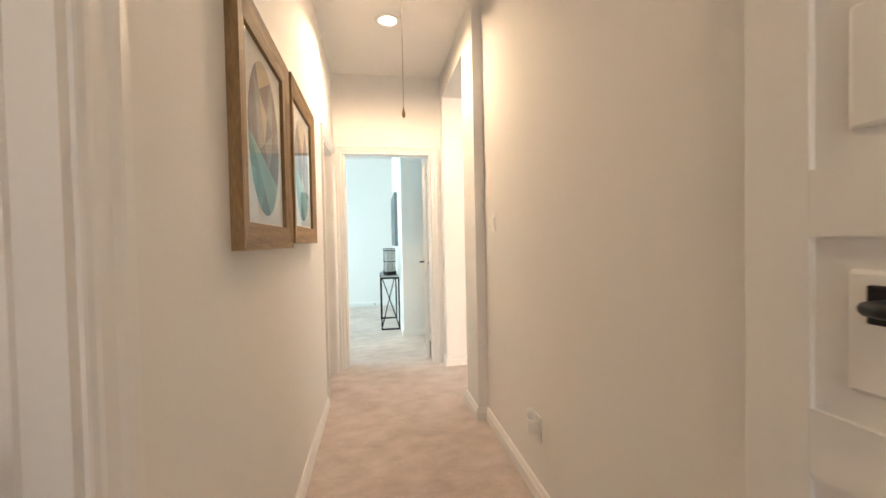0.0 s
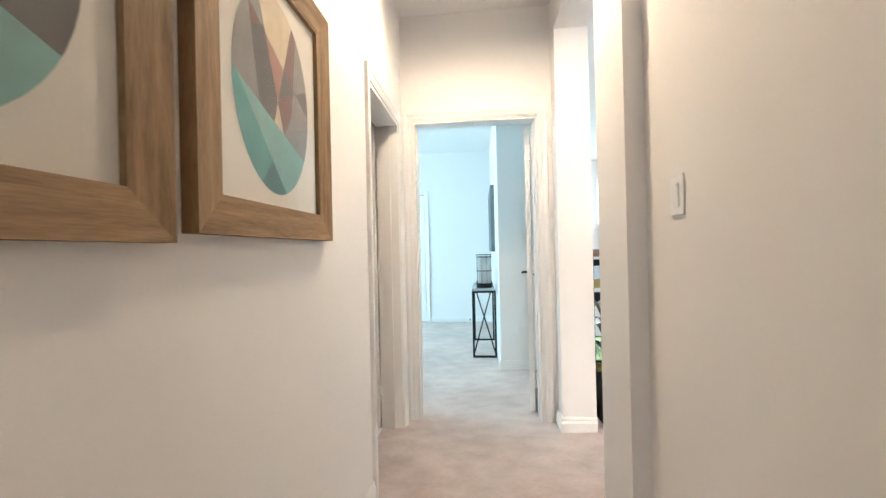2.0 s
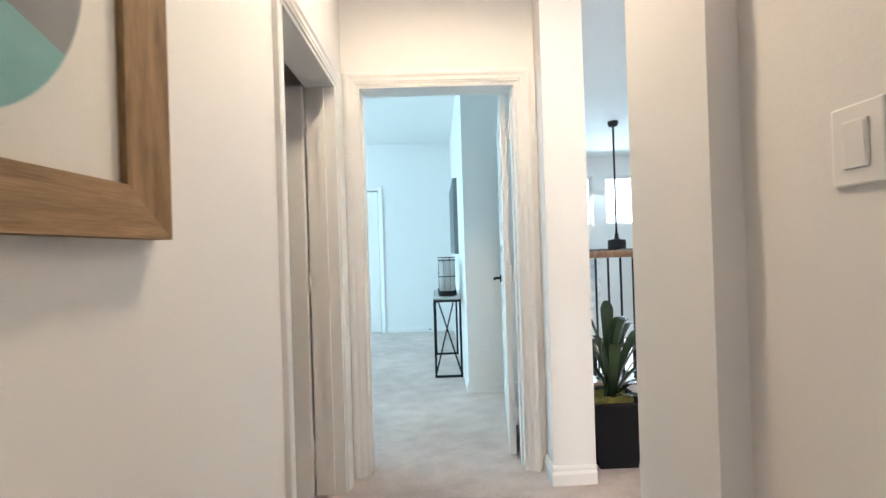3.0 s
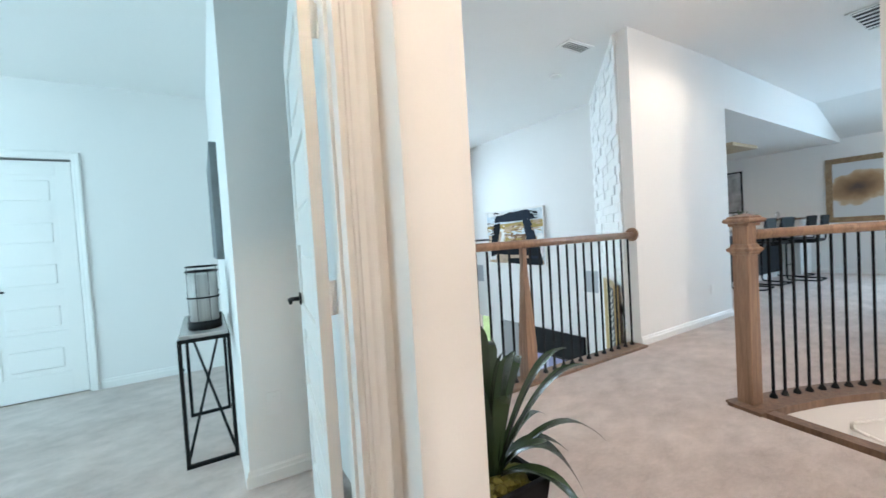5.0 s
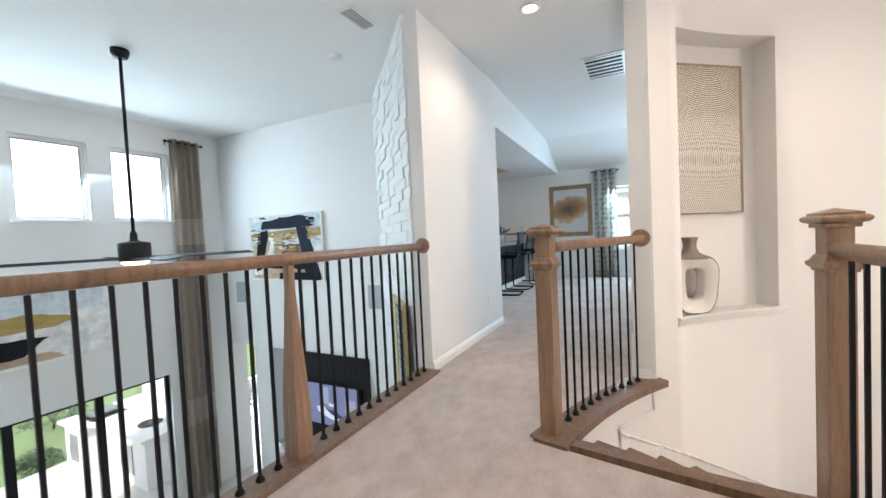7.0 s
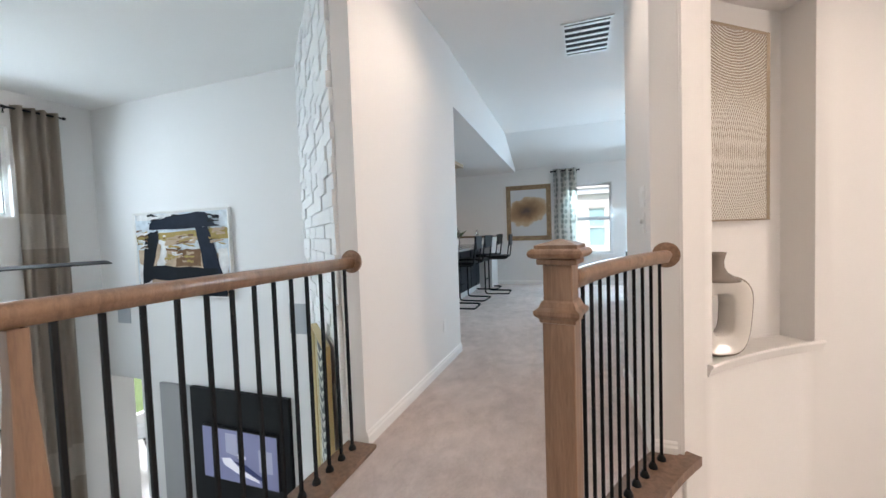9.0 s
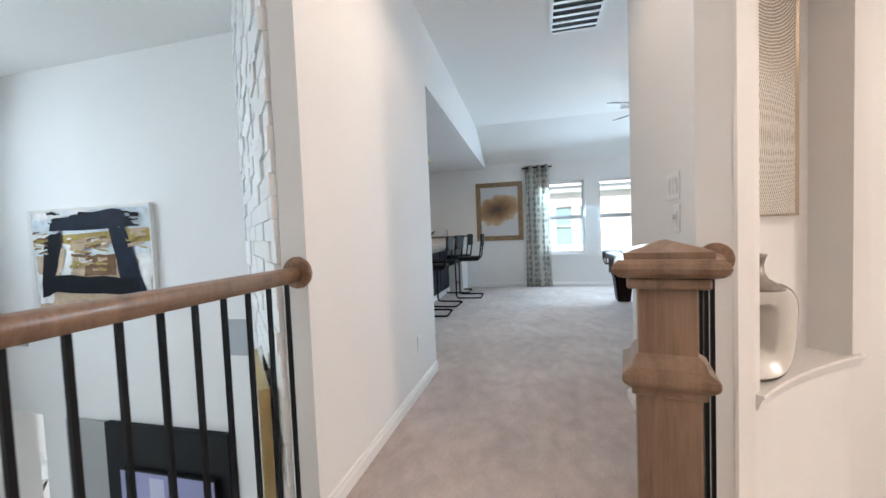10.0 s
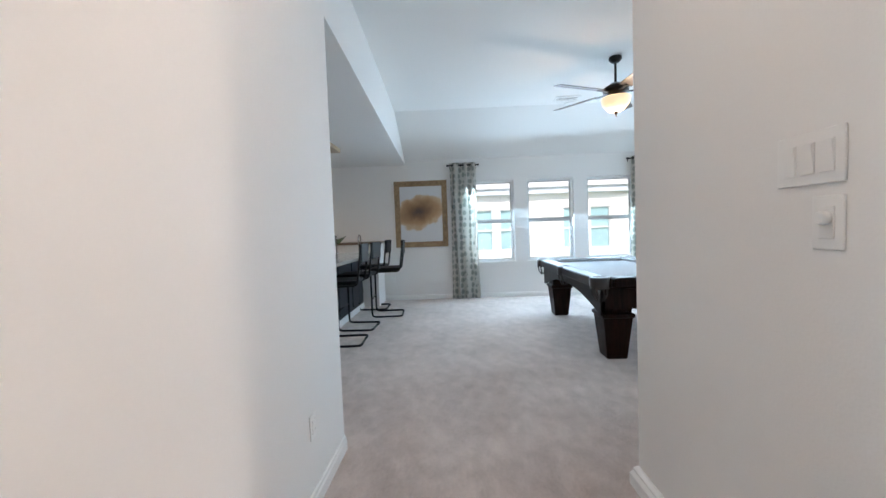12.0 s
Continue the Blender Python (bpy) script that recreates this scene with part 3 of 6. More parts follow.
bm = bmesh.new()
rows_s = []
for a, zt in SKIRT[4:]:
    ra = skirt_radius(a)
    rows_s.append([bm.verts.new(ring(r, a, z)) for r, z in ((ra - 0.001, zt - 0.40), (ra - 0.012, zt - 0.40), (ra - 0.012, zt), (ra - 0.001, zt))])
for p_, q_ in zip(rows_s, rows_s[1:]):
    for k in range(4):
        bm.faces.new((p_[k], p_[(k + 1) % 4], q_[(k + 1) % 4], q_[k]))
structure("trim_stair_skirt", bm, TRIM, "white skirt board following the winding stair", "trim")
bm = bmesh.new()
for (a0, z0), (a1, z1) in zip(SKIRT[1:], SKIRT[2:]):
    n_ = max(1, int(abs(a1 - a0) / 1.5))
    tube(bm, [ring(skirt_radius(a0 + (a1 - a0) * k / n_) - 0.012, a0 + (a1 - a0) * k / n_, z0 + (z1 - z0) * k / n_) for k in range(n_ + 1)], 0.011, 6)
structure("trim_stair_bead", bm, TRIM, "white moulded bead above the stair skirt", "trim")

# skirting and door casings
BASE = [(0.0, 0.0), (0.016, 0.0), (0.016, 0.055), (0.010, 0.068), (0.010, 0.078), (0.004, 0.088), (0.0, 0.088)]


def baseboard(path):
    bm = bmesh.new()
    sweep(bm, [(x, y, 0.0) for x, y in path], BASE)
    structure("baseboard", bm, TRIM, "low white painted baseboard", "baseboard")


baseboard([(XR, 3.60), (XR, 0.5)])
baseboard([(XL, 1.76), (XL, 4.025)])
baseboard([(1.395, 3.915), (1.185, 3.915), (1.185, 3.60), (XR, 3.60)])
baseboard([(1.185, 4.90), (1.185, 4.77), (1.395, 4.77)])
baseboard([(4.35, YC), (6.27, YC)])
baseboard([(5.91, 4.45), (5.91, YE), (4.72, YE)])
baseboard([(4.72, YE), (4.72, 4.475)])
baseboard([(XF, 9.0), (XF, -0.9)])
baseboard([(-2.9, 8.54), (-0.94, 8.54)])
baseboard([(-0.12, 8.54), (0.865, 8.54)])
baseboard([(0.865, 8.54), (0.865, 6.04), (1.29, 6.04)])

# ---- doors and casings ----


def casing(name, axis, face, out, a0, a1, top, w=0.062, label="moulded white door casing"):
    """Mitred moulding round an opening a0..a1 on the plane `face`; out is the way that it stands proud."""
    bm = bmesh.new()
    prof = ((0.0, 0.0), (0.0, 0.008), (0.05, 0.010), (0.16, 0.011), (0.22, 0.014), (0.50, 0.015), (0.62, 0.019), (0.72, 0.021), (0.93, 0.021), (1.0, 0.017), (1.0, 0.0))
    rings = []
    for sx, za, zb in ((-1, 0.0, 0), (-1, top, 1), (1, top, 1), (1, 0.0, 0)):
        row = []
        for u, d in prof:
            a = (a0 if sx < 0 else a1) + sx * u * w
            z = za + zb * u * w
            c = face + out * d
            row.append(bm.verts.new((a, c, z) if axis == "x" else (c, a, z)))
        rings.append(row)
    for p_, q_ in zip(rings, rings[1:]):
        for k in range(len(prof) - 1):
            bm.faces.new((p_[k], p_[k + 1], q_[k + 1], q_[k]))
    structure(name, bm, TRIM, label, "trim")


def jamb(axis, c0, c1, a0, a1, top):
    bm = bmesh.new()
    t = 0.018
    mid = (c0 + c1) / 2
    for b0, b1, z0, z1, e0, e1 in ((a0, a0 + t, 0, top, c0 - 0.002, c1 + 0.002), (a1 - t, a1, 0, top, c0 - 0.002, c1 + 0.002), (a0 + t, a1 - t, top - t, top, c0 - 0.002, c1 + 0.002),
                                   (a0 + t, a0 + t + 0.010, 0, top - t, mid - 0.015, mid + 0.018), (a1 - t - 0.010, a1 - t, 0, top - t, mid - 0.015, mid + 0.018)):
        if axis == "x":
            box(bm, b0, b1, e0, e1, z0, z1)
        else:
            box(bm, e0, e1, b0, b1, z0, z1)
    structure("door_jamb", bm, TRIM, "white painted door jamb with stop", "trim")


def lever(parent, x, z, side, toward):
    """A black lever handle on the face y = side."""
    s = 1 if side > 0 else -1
    bm = bmesh.new()
    box(bm, x - 0.026, x + 0.026, *sorted((side, side + s * 0.009)), z - 0.026, z + 0.026, 0.003)
    tube(bm, [(x, side, z), (x, side + s * 0.045, z), (x + toward * 0.02, side + s * 0.05, z), (x + toward * 0.11, side + s * 0.05, z)], [0.010, 0.010, 0.010, 0.008], 10)
    part("lever_handle", bm, BLACK, parent, "matt black lever handle")


def panel_door(name, w, h, m, label, hinges=True, hz=0.94, backset=0.065):
    """A five-panel door; its hinge edge is at x = 0, its leaf runs along +x, its thickness along y."""
    t = thing(name, m, label, "door")
    t["kind"] = "structure"
    th = 0.018
    bm = bmesh.new()
    st, rail = 0.105, 0.10
    ph = (h - 0.12 - 0.2 - 4 * rail) / 5
    zs = [0.2]
    box(bm, 0, st, -th, th, 0, h, 0.002)
    box(bm, w - st, w, -th, th, 0, h, 0.002)
    box(bm, st, w - st, -th, th, 0, 0.2)
    z = 0.2
    cells = []
    for i in range(5):
        cells.append((z, z + ph))
        z += ph
        box(bm, st, w - st, -th, th, z, h if i == 4 else z + rail)
        z += rail
    part("frame", bm, TRIM, t)
    for z0, z1 in cells:
        bm = bmesh.new()
        box(bm, st, w - st, -th + 0.010, th - 0.010, z0, z1)
        box(bm, st + 0.045, w - st - 0.045, -th + 0.003, th - 0.003, z0 + 0.045, z1 - 0.045, 0.006)
        part("panel", bm, TRIM, t)
    lever(t, w - backset, hz, th, -1)
    lever(t, w - backset, hz, -th, -1)
    if hinges:
        for z in (0.22, 1.02, 1.82):
            bm = bmesh.new()
            box(bm, -0.003, 0.001, -th - 0.020, th - 0.006, z - 0.05, z + 0.05)
            tube(bm, [(-0.008, -th - 0.004, z - 0.05), (-0.008, -th - 0.004, z + 0.05)], 0.007, 8)
            part("hinge", bm, TRIM, t, "painted butt hinge")
    return t


casing("trim_bedroom_door", "x", 4.90, -1, 0.240, 1.09, 2.05, 0.062)
casing("trim_bedroom_door_inner", "x", 5.02, 1, 0.240, 1.09, 2.05)
jamb("x", 4.90, 5.02, 0.240, 1.09, 2.05)
casing("trim_closet_door", "y", XL, 1, 4.09, 4.77, 2.0, 0.062)
jamb("y", XL - 0.14, XL, 4.09, 4.77, 2.0)
casing("trim_near_door", "y", XL, 1, 0.86, 1.66, 2.05, 0.10)
jamb("y", XL - 0.14, XL, 0.86, 1.66, 2.05)
casing("trim_far_door", "x", 8.54, -1, -0.86, -0.20, 2.07)
panel_door("door_1", 0.76, 2.02, pose(1.034, 5.035, 0.012, 0, 0, 82.5), "white five-panel bedroom door standing open")
panel_door("door_2", 0.62, 1.965, pose(0.015, 4.735, 0.012, 0, 0, 183), "white five-panel closet door standing open")
panel_door("door_3", 0.64, 2.04, pose(-0.21, 8.575, 0.012, 0, 0, 180), "closed white five-panel door with black lever")
panel_door("door_4", 0.76, 2.02, pose(0.06, 0.88, 0.012, 0, 0, 90), "closed white five-panel door beside the hall", hinges=False)
panel_door("door_5", 0.80, 2.02, pose(1.20, 0.89, 0.012, 0, 0, 90), "white five-panel door folded back on the hall wall", hinges=False, hz=1.09, backset=0.205)

# ---- small fittings ----


def switch_plate(m, gangs, label, dimmer=False):
    """A wall plate that faces -y in its own frame, its middle at the origin."""
    t = thing("light_switch", m, label, "switch")
    w = 0.036 + 0.0235 * (gangs - 1)
    bm = bmesh.new()
    box(bm, -w, w, -0.006, 0.0, -0.058, 0.058, 0.003)
    part("plate", bm, WHITE_PLASTIC, t)
    for i in range(gangs):
        x = (i - (gangs - 1) / 2) * 0.046
        bm = bmesh.new()
        if dimmer:
            box(bm, x - 0.017, x + 0.017, -0.009, -0.006, -0.034, 0.034, 0.001)
            part("rocker", bm, WHITE_PLASTIC, t)
            bm = bmesh.new()
            lathe(bm, [(0.014, 0), (0.014, 0.012), (0.011, 0.016)], 16)
            k = part("knob", bm, WHITE_PLASTIC, t)
            k.matrix_local = pose(x, -0.009, 0.01, 90, 0, 0)
        else:
            box(bm, x - 0.0165, x + 0.0165, -0.009, -0.006, -0.034, 0.034, 0.001)
            v = box(bm, x - 0.014, x + 0.014, -0.012, -0.009, -0.030, 0.030)
            for q in (v[0], v[1]):
                q.co.y += 0.003
            part("rocker", bm, WHITE_PLASTIC, t)
    return t


def outlet(m, label="white duplex wall outlet"):
    t = thing("wall_outlet", m, label, "outlet")
    bm = bmesh.new()
    box(bm, -0.036, 0.036, -0.006, 0.0, -0.058, 0.058, 0.003)
    part("plate", bm, WHITE_PLASTIC, t)
    for z in (-0.02, 0.02):
        bm = bmesh.new()
        box(bm, -0.016, 0.016, -0.008, -0.006, z - 0.014, z + 0.014, 0.002)
        part("socket", bm, WHITE_PLASTIC, t)
    return t


FACE_W, FACE_S, FACE_N, FACE_E = (0, 0, -90), (0, 0, 0), (0, 0, 180), (0, 0, 90)


def at(x, y, z, face):
    return pose(x, y, z, *face)


switch_plate(at(XR, 3.385, 1.30, FACE_W), 1, "single white rocker switch on the hall wall")
switch_plate(at(4.985, YE, 1.42, FACE_N) @ Matrix.Scale(1.1, 4), 3, "triple white rocker switch on the corridor wall")
switch_plate(at(4.935, YE, 1.265, FACE_N) @ Matrix.Scale(1.1, 4), 1, "white dimmer switch with round knob", True)
outlet(at(5.785, YC, 0.385, FACE_S), "white duplex wall outlet above the baseboard")
outlet(at(XF, 6.65, 0.39, FACE_W), "white duplex outlet below the framed print")
outlet(at(1.0, 6.04, 0.40, FACE_S), "white duplex outlet on the bedroom wall")
outlet(at(XR, 2.77, 0.34, FACE_W), "white duplex outlet with a plug-in air freshener")
fresh = thing("air_freshener", at(XR - 0.008, 2.78, 0.35, FACE_W), "white plug-in air freshener in an outlet", "air freshener")
bm = bmesh.new()
box(bm, -0.026, 0.026, -0.045, 0.0, -0.035, 0.03, 0.012)
part("body", bm, WHITE_PLASTIC, fresh)
bm = bmesh.new()
lathe(bm, [(0.016, 0.0), (0.020, 0.01), (0.020, 0.035), (0.012, 0.045)], 14)
b_ = part("refill", bm, WHITE_PLASTIC, fresh)
b_.matrix_local = pose(0, -0.024, 0.028)


def downlight(x, y, z, label="lit round recessed ceiling downlight"):
    t = thing("downlight", pose(x, y, z), label, "ceiling light", "recessed downlights")
    bm = bmesh.new()
    lathe(bm, [(0.060, -0.001), (0.066, -0.010), (0.090, -0.006), (0.092, 0.0)], 28, cap=False)
    part("trim_ring", bm, WHITE_PLASTIC, t)
    bm = bmesh.new()
    lathe(bm, [(0.001, -0.006), (0.062, -0.006)], 28, cap=False)
    part("lens", bm, glow("lamp_lens", (1.0, 0.83, 0.60), 5.0), t, "glowing warm lens")
    return t


downlight(0.66, 3.95, HC)
downlight(4.86, 5.32, LC)
# next two fittings are unseen, added to go with the stair fill lamps
downlight(4.2, 3.1, LC)
downlight(2.2, 4.9, LC)
downlight(9.4, 7.9, 2.55)


def register(m, w, d, n, label, dark=0.02):
    """A louvred ceiling vent, hanging under the origin, w along x and d along y."""
    t = thing("ceiling_vent", m, label, "air vent")
    bm = bmesh.new()
    f = 0.028
    for x0, x1, y0, y1 in ((-w, w, -d, -d + f), (-w, w, d - f, d), (-w, -w + f, -d + f, d - f), (w - f, w, -d + f, d - f)):
        box(bm, x0, x1, y0, y1, -0.012, 0.0)
    part("frame", bm, WHITE_PLASTIC, t)
    # no opening here: a flat black sheet gives the duct's inner shade
    bm = bmesh.new()
    box(bm, -w + f, w - f, -d + f, d - f, -0.003, -0.001)
    part("duct", bm, material("duct_shadow", (0.02, 0.02, 0.022), 0.8), t, "thin black sheet for the shade in the duct")
    for i in range(n):
        y = -d + f + (i + 0.5) * (2 * d - 2 * f) / n
        k = (d - f) / n * 0.8
        bm = bmesh.new()
        v = box(bm, -w + f, w - f, y - k * 0.42, y + k * 0.42, -0.008, -0.004)
        part("slat", bm, WHITE_PLASTIC, t)
    return t


register(pose(6.55, 4.86, LC, 0, 0, 90), 0.225, 0.36, 6, "large white return-air grille in the ceiling")
register(pose(4.21, 6.66, LC), 0.19, 0.095, 5, "white louvred supply vent in the high ceiling")
register(pose(9.70, 3.80, LC, 0, 0, 90), 0.17, 0.10, 4, "small white ceiling supply vent")
register(pose(0.14, 6.49, 2.74), 0.17, 0.13, 5, "white louvred vent in the bedroom ceiling")
smoke = thing("smoke_detector", pose(4.63, 7.31, LC), "white round smoke detector on the ceiling", "smoke detector")
bm = bmesh.new()
lathe(bm, [(0.070, 0.0), (0.070, -0.012), (0.058, -0.03), (0.03, -0.036)], 24)
part("body", bm, WHITE_PLASTIC, smoke)
spk = thing("ceiling_speaker", pose(9.95, 3.67, LC), "round white flush ceiling speaker", "speaker")
bm = bmesh.new()
lathe(bm, [(0.11, 0.0), (0.11, -0.008), (0.10, -0.010)], 28)
part("grille", bm, WHITE_PLASTIC, spk)
cord = thing("pull_cord", pose(0.72, 3.44, HC), "thin attic pull cord with small brass tip", "pull cord")
bm = bmesh.new()
tube(bm, [(0, 0, 0), (0.002, 0, -0.3), (0, 0, -0.80)], 0.0025, 6)
part("cord", bm, material("cord", (0.45, 0.42, 0.38), 0.8), cord)
bm = bmesh.new()
lathe(bm, [(0.003, -0.79), (0.009, -0.82), (0.011, -0.84), (0.004, -0.85)], 10)
part("tip", bm, material("old_brass", (0.28, 0.20, 0.12), 0.35, metal=0.8), cord, "small brass tip")

# ---- pictures ----


def frame_bars(bm, w, h, fw, d):
    """Four mitred bars round a w x h field (outer size) in the xz plane, standing out toward -y."""
    o = [(-w / 2, 0), (w / 2, 0), (w / 2, h), (-w / 2, h)]
    n = [(-w / 2 + fw, fw), (w / 2 - fw, fw), (w / 2 - fw, h - fw), (-w / 2 + fw, h - fw)]
    for k in range(4):
        j = (k + 1) % 4
        q = [o[k], o[j], n[j], n[k]]
        back = [bm.verts.new((x, 0, z)) for x, z in q]
        front = [bm.verts.new((x, -d if i < 2 else -d * 0.72, z)) for i, (x, z) in enumerate(q)]
        bm.faces.new(front).material_index = k % 2
        bm.faces.new(back[::-1])
        for i in range(4):
            bm.faces.new((back[i], back[(i + 1) % 4], front[(i + 1) % 4], front[i])).material_index = k % 2


def sheet(bm, pts, y, mat):
    f = bm.faces.new([bm.verts.new((x, y, z)) for x, z in pts])
    f.material_index = mat


PAPER = material("mat_board", (0.78, 0.76, 0.72), 0.8, vary=0.01)
INKS = [material("ink_" + n, c, 0.7, vary=0.16, scale=25, blotch=6) for n, c in (
    ("teal", (0.12, 0.35, 0.36)), ("pale_teal", (0.24, 0.46, 0.46)), ("deep_teal", (0.09, 0.22, 0.24)), ("slate", (0.13, 0.135, 0.14)), ("sand", (0.50, 0.40, 0.24)),
    ("clay", (0.42, 0.24, 0.20)), ("cream", (0.66, 0.58, 0.44)), ("grey", (0.27, 0.27, 0.27)), ("plum", (0.20, 0.12, 0.115)))]


def oval_print(seed):
    """An oval cut into wedges of colour: teals below a falling line, warm and grey wedges above it."""
    rng = random.Random(seed + 4)
    bm = bmesh.new()
    vs = [bm.verts.new((0.183 * math.cos(2 * math.pi * k / 48), 0, 0.255 * math.sin(2 * math.pi * k / 48))) for k in range(48)]
    bm.faces.new(vs)
    sway = rng.uniform(-0.015, 0.015)
    cuts = [((0.0, -0.075), (0.40, 1)), ((sway, 0.0), (1, 0.36)), ((sway + 0.01, 0.0), (1, -0.34)), ((-0.085, 0), (1, 0.18)), ((0.085, 0), (1, -0.14)),
            ((0, 0.11), (0.62, 1)), ((0.0, -0.14), (0.8, -0.6)), ((-0.05, -0.14), (-0.75, -0.66)), ((0.06, 0.02), (0.5, -1)), ((-0.02, 0.17), (-0.5, 1))]
    for (px, pz), (nx, nz) in cuts:
        bmesh.ops.bisect_plane(bm, geom=bm.verts[:] + bm.edges[:] + bm.faces[:], plane_co=(px, 0, pz), plane_no=(nx, 0, nz))
    warm, cool = ((4, 6, 5, 4, 8), (3, 7, 8, 3, 7)) if seed == 0 else ((6, 4, 4, 5, 6), (7, 3, 7, 3, 8))
    for f in bm.faces:
        c = f.calc_center_median()
        side = [(c.x - px) * nx + (c.z - pz) * nz > 0 for (px, pz), (nx, nz) in cuts]
        key = sum(v << i for i, v in enumerate(side))
        if not side[0]:
            f.material_index = 2 if side[6] and side[7] else (0 if side[7] else 1)
        elif side[1] != side[2]:
            f.material_index = warm[(key // 3) % 5]
        else:
            f.material_index = cool[(key // 5) % 5]
    return bm


def hall_picture(y, seed, label, drop, w):
    h, d = 0.735, 0.034
    t = thing("framed_print", at(XL, y, 1.20 - drop, FACE_E), label, "picture", "hall pictures")
    bm = bmesh.new()
    frame_bars(bm, w, h, 0.080, d)
    part("frame", bm, (FRAME_WOOD, FRAME_WOOD_UP), t)
    bm = bmesh.new()
    box(bm, -w / 2 + 0.08, w / 2 - 0.08, -0.012, -0.004, 0.08, h - 0.08)
    part("mat_board", bm, PAPER, t)
    bm = oval_print(seed)
    o = part("print", bm, INKS, t, "oval geometric print in teal and sand")
    o.matrix_local = pose(0, -0.013, h / 2)
    bm = bmesh.new()
    sheet(bm, [(-w / 2 + 0.086, 0.086), (w / 2 - 0.086, 0.086), (w / 2 - 0.086, h - 0.086), (-w / 2 + 0.086, h - 0.086)], -0.017, 0)
    g = part("glazing", bm, GLAZE, t, "clear picture glass")
    g.visible_shadow = False


def glaze_material():
    m = bpy.data.materials.new("picture_glazing")
    m.use_nodes = True
    nt = m.node_tree
    out = nt.nodes["Material Output"]
    nt.nodes.remove(nt.nodes["Principled BSDF"])
    tr, gl, mx, fr = (nt.nodes.new(k) for k in ("ShaderNodeBsdfTransparent", "ShaderNodeBsdfGlossy", "ShaderNodeMixShader", "ShaderNodeFresnel"))
    gl.inputs["Roughness"].default_value = 0.02
    fr.inputs["IOR"].default_value = 1.5
    nt.links.new(fr.outputs[0], mx.inputs[0])
    nt.links.new(tr.outputs[0], mx.inputs[1])
    nt.links.new(gl.outputs[0], mx.inputs[2])
    nt.links.new(mx.outputs[0], out.inputs["Surface"])
    return m


GLAZE = glaze_material()
hall_picture(2.514, 0, "walnut-framed oval geometric print under glass", 0.018, 0.62)
hall_picture(3.19, 1, "walnut-framed oval abstract print beside another", 0.0, 0.63)


def strokes_picture(name, m, w, h, frame_mat, fw, d, field, shapes, inks, label):
    """A framed painting: a field with flat brushed shapes on it."""
    t = thing(name, m, label, "painting")
    bm = bmesh.new()
    frame_bars(bm, w, h, fw, d)
    part("frame", bm, frame_mat, t)
    bm = bmesh.new()
    box(bm, -w / 2 + fw * 0.8, w / 2 - fw * 0.8, -d * 0.6, -0.004, fw * 0.8, h - fw * 0.8)
    part("canvas", bm, field, t)
    for i, (ink, pts) in enumerate(shapes):
        bm = bmesh.new()
        rng = random.Random(i)
        ring_ = []
        for k in range(len(pts)):
            (xa, za), (xb, zb) = pts[k], pts[(k + 1) % len(pts)]
            for s in range(5):
                u = s / 5
                ring_.append(((xa + (xb - xa) * u + rng.uniform(-1, 1) * 0.008) * w, (za + (zb - za) * u + rng.uniform(-1, 1) * 0.010) * h))
        sheet(bm, ring_, -d * 0.6 - 0.0012 * (i + 1), 0)
        part("brush_stroke", bm, inks[ink], t)
    return t


def brush_marks(t, w, h, d, seed, inks, kinds, x0, x1, z0, z1, count):
    """Thin dragged marks with ragged ends, all over a part of a painting."""
    rng = random.Random(seed)
    for kind in kinds:
        bm = bmesh.new()
        for k in range(count):
            x, z = rng.uniform(x0, x1) * w, rng.uniform(z0, z1) * h
            l, e, tilt = rng.uniform(0.03, 0.16) * w, rng.uniform(0.006, 0.020) * h, rng.uniform(-0.18, 0.18)
            top, low = [], []
            for i in range(7):
                u = i / 6
                q = x + (u - 0.5) * l
                if not x0 * w < q < x1 * w:
                    continue
                zc = z + tilt * (u - 0.5) * l + rng.uniform(-0.2, 0.2) * e
                top.append((q, zc + e * (0.35 + rng.random()) * (1.1 - u * 0.6)))
                low.append((q, zc - e * (0.35 + rng.random()) * (1.1 - u * 0.6)))
            if len(top) > 2:
                sheet(bm, low + top[::-1], -d * 0.6 - 0.0185 - 0.0002 * k - 0.004 * kinds.index(kind) * 0.2, 0)
        part("paint_texture", bm, inks[kind], t)["kind"] = "stuff"


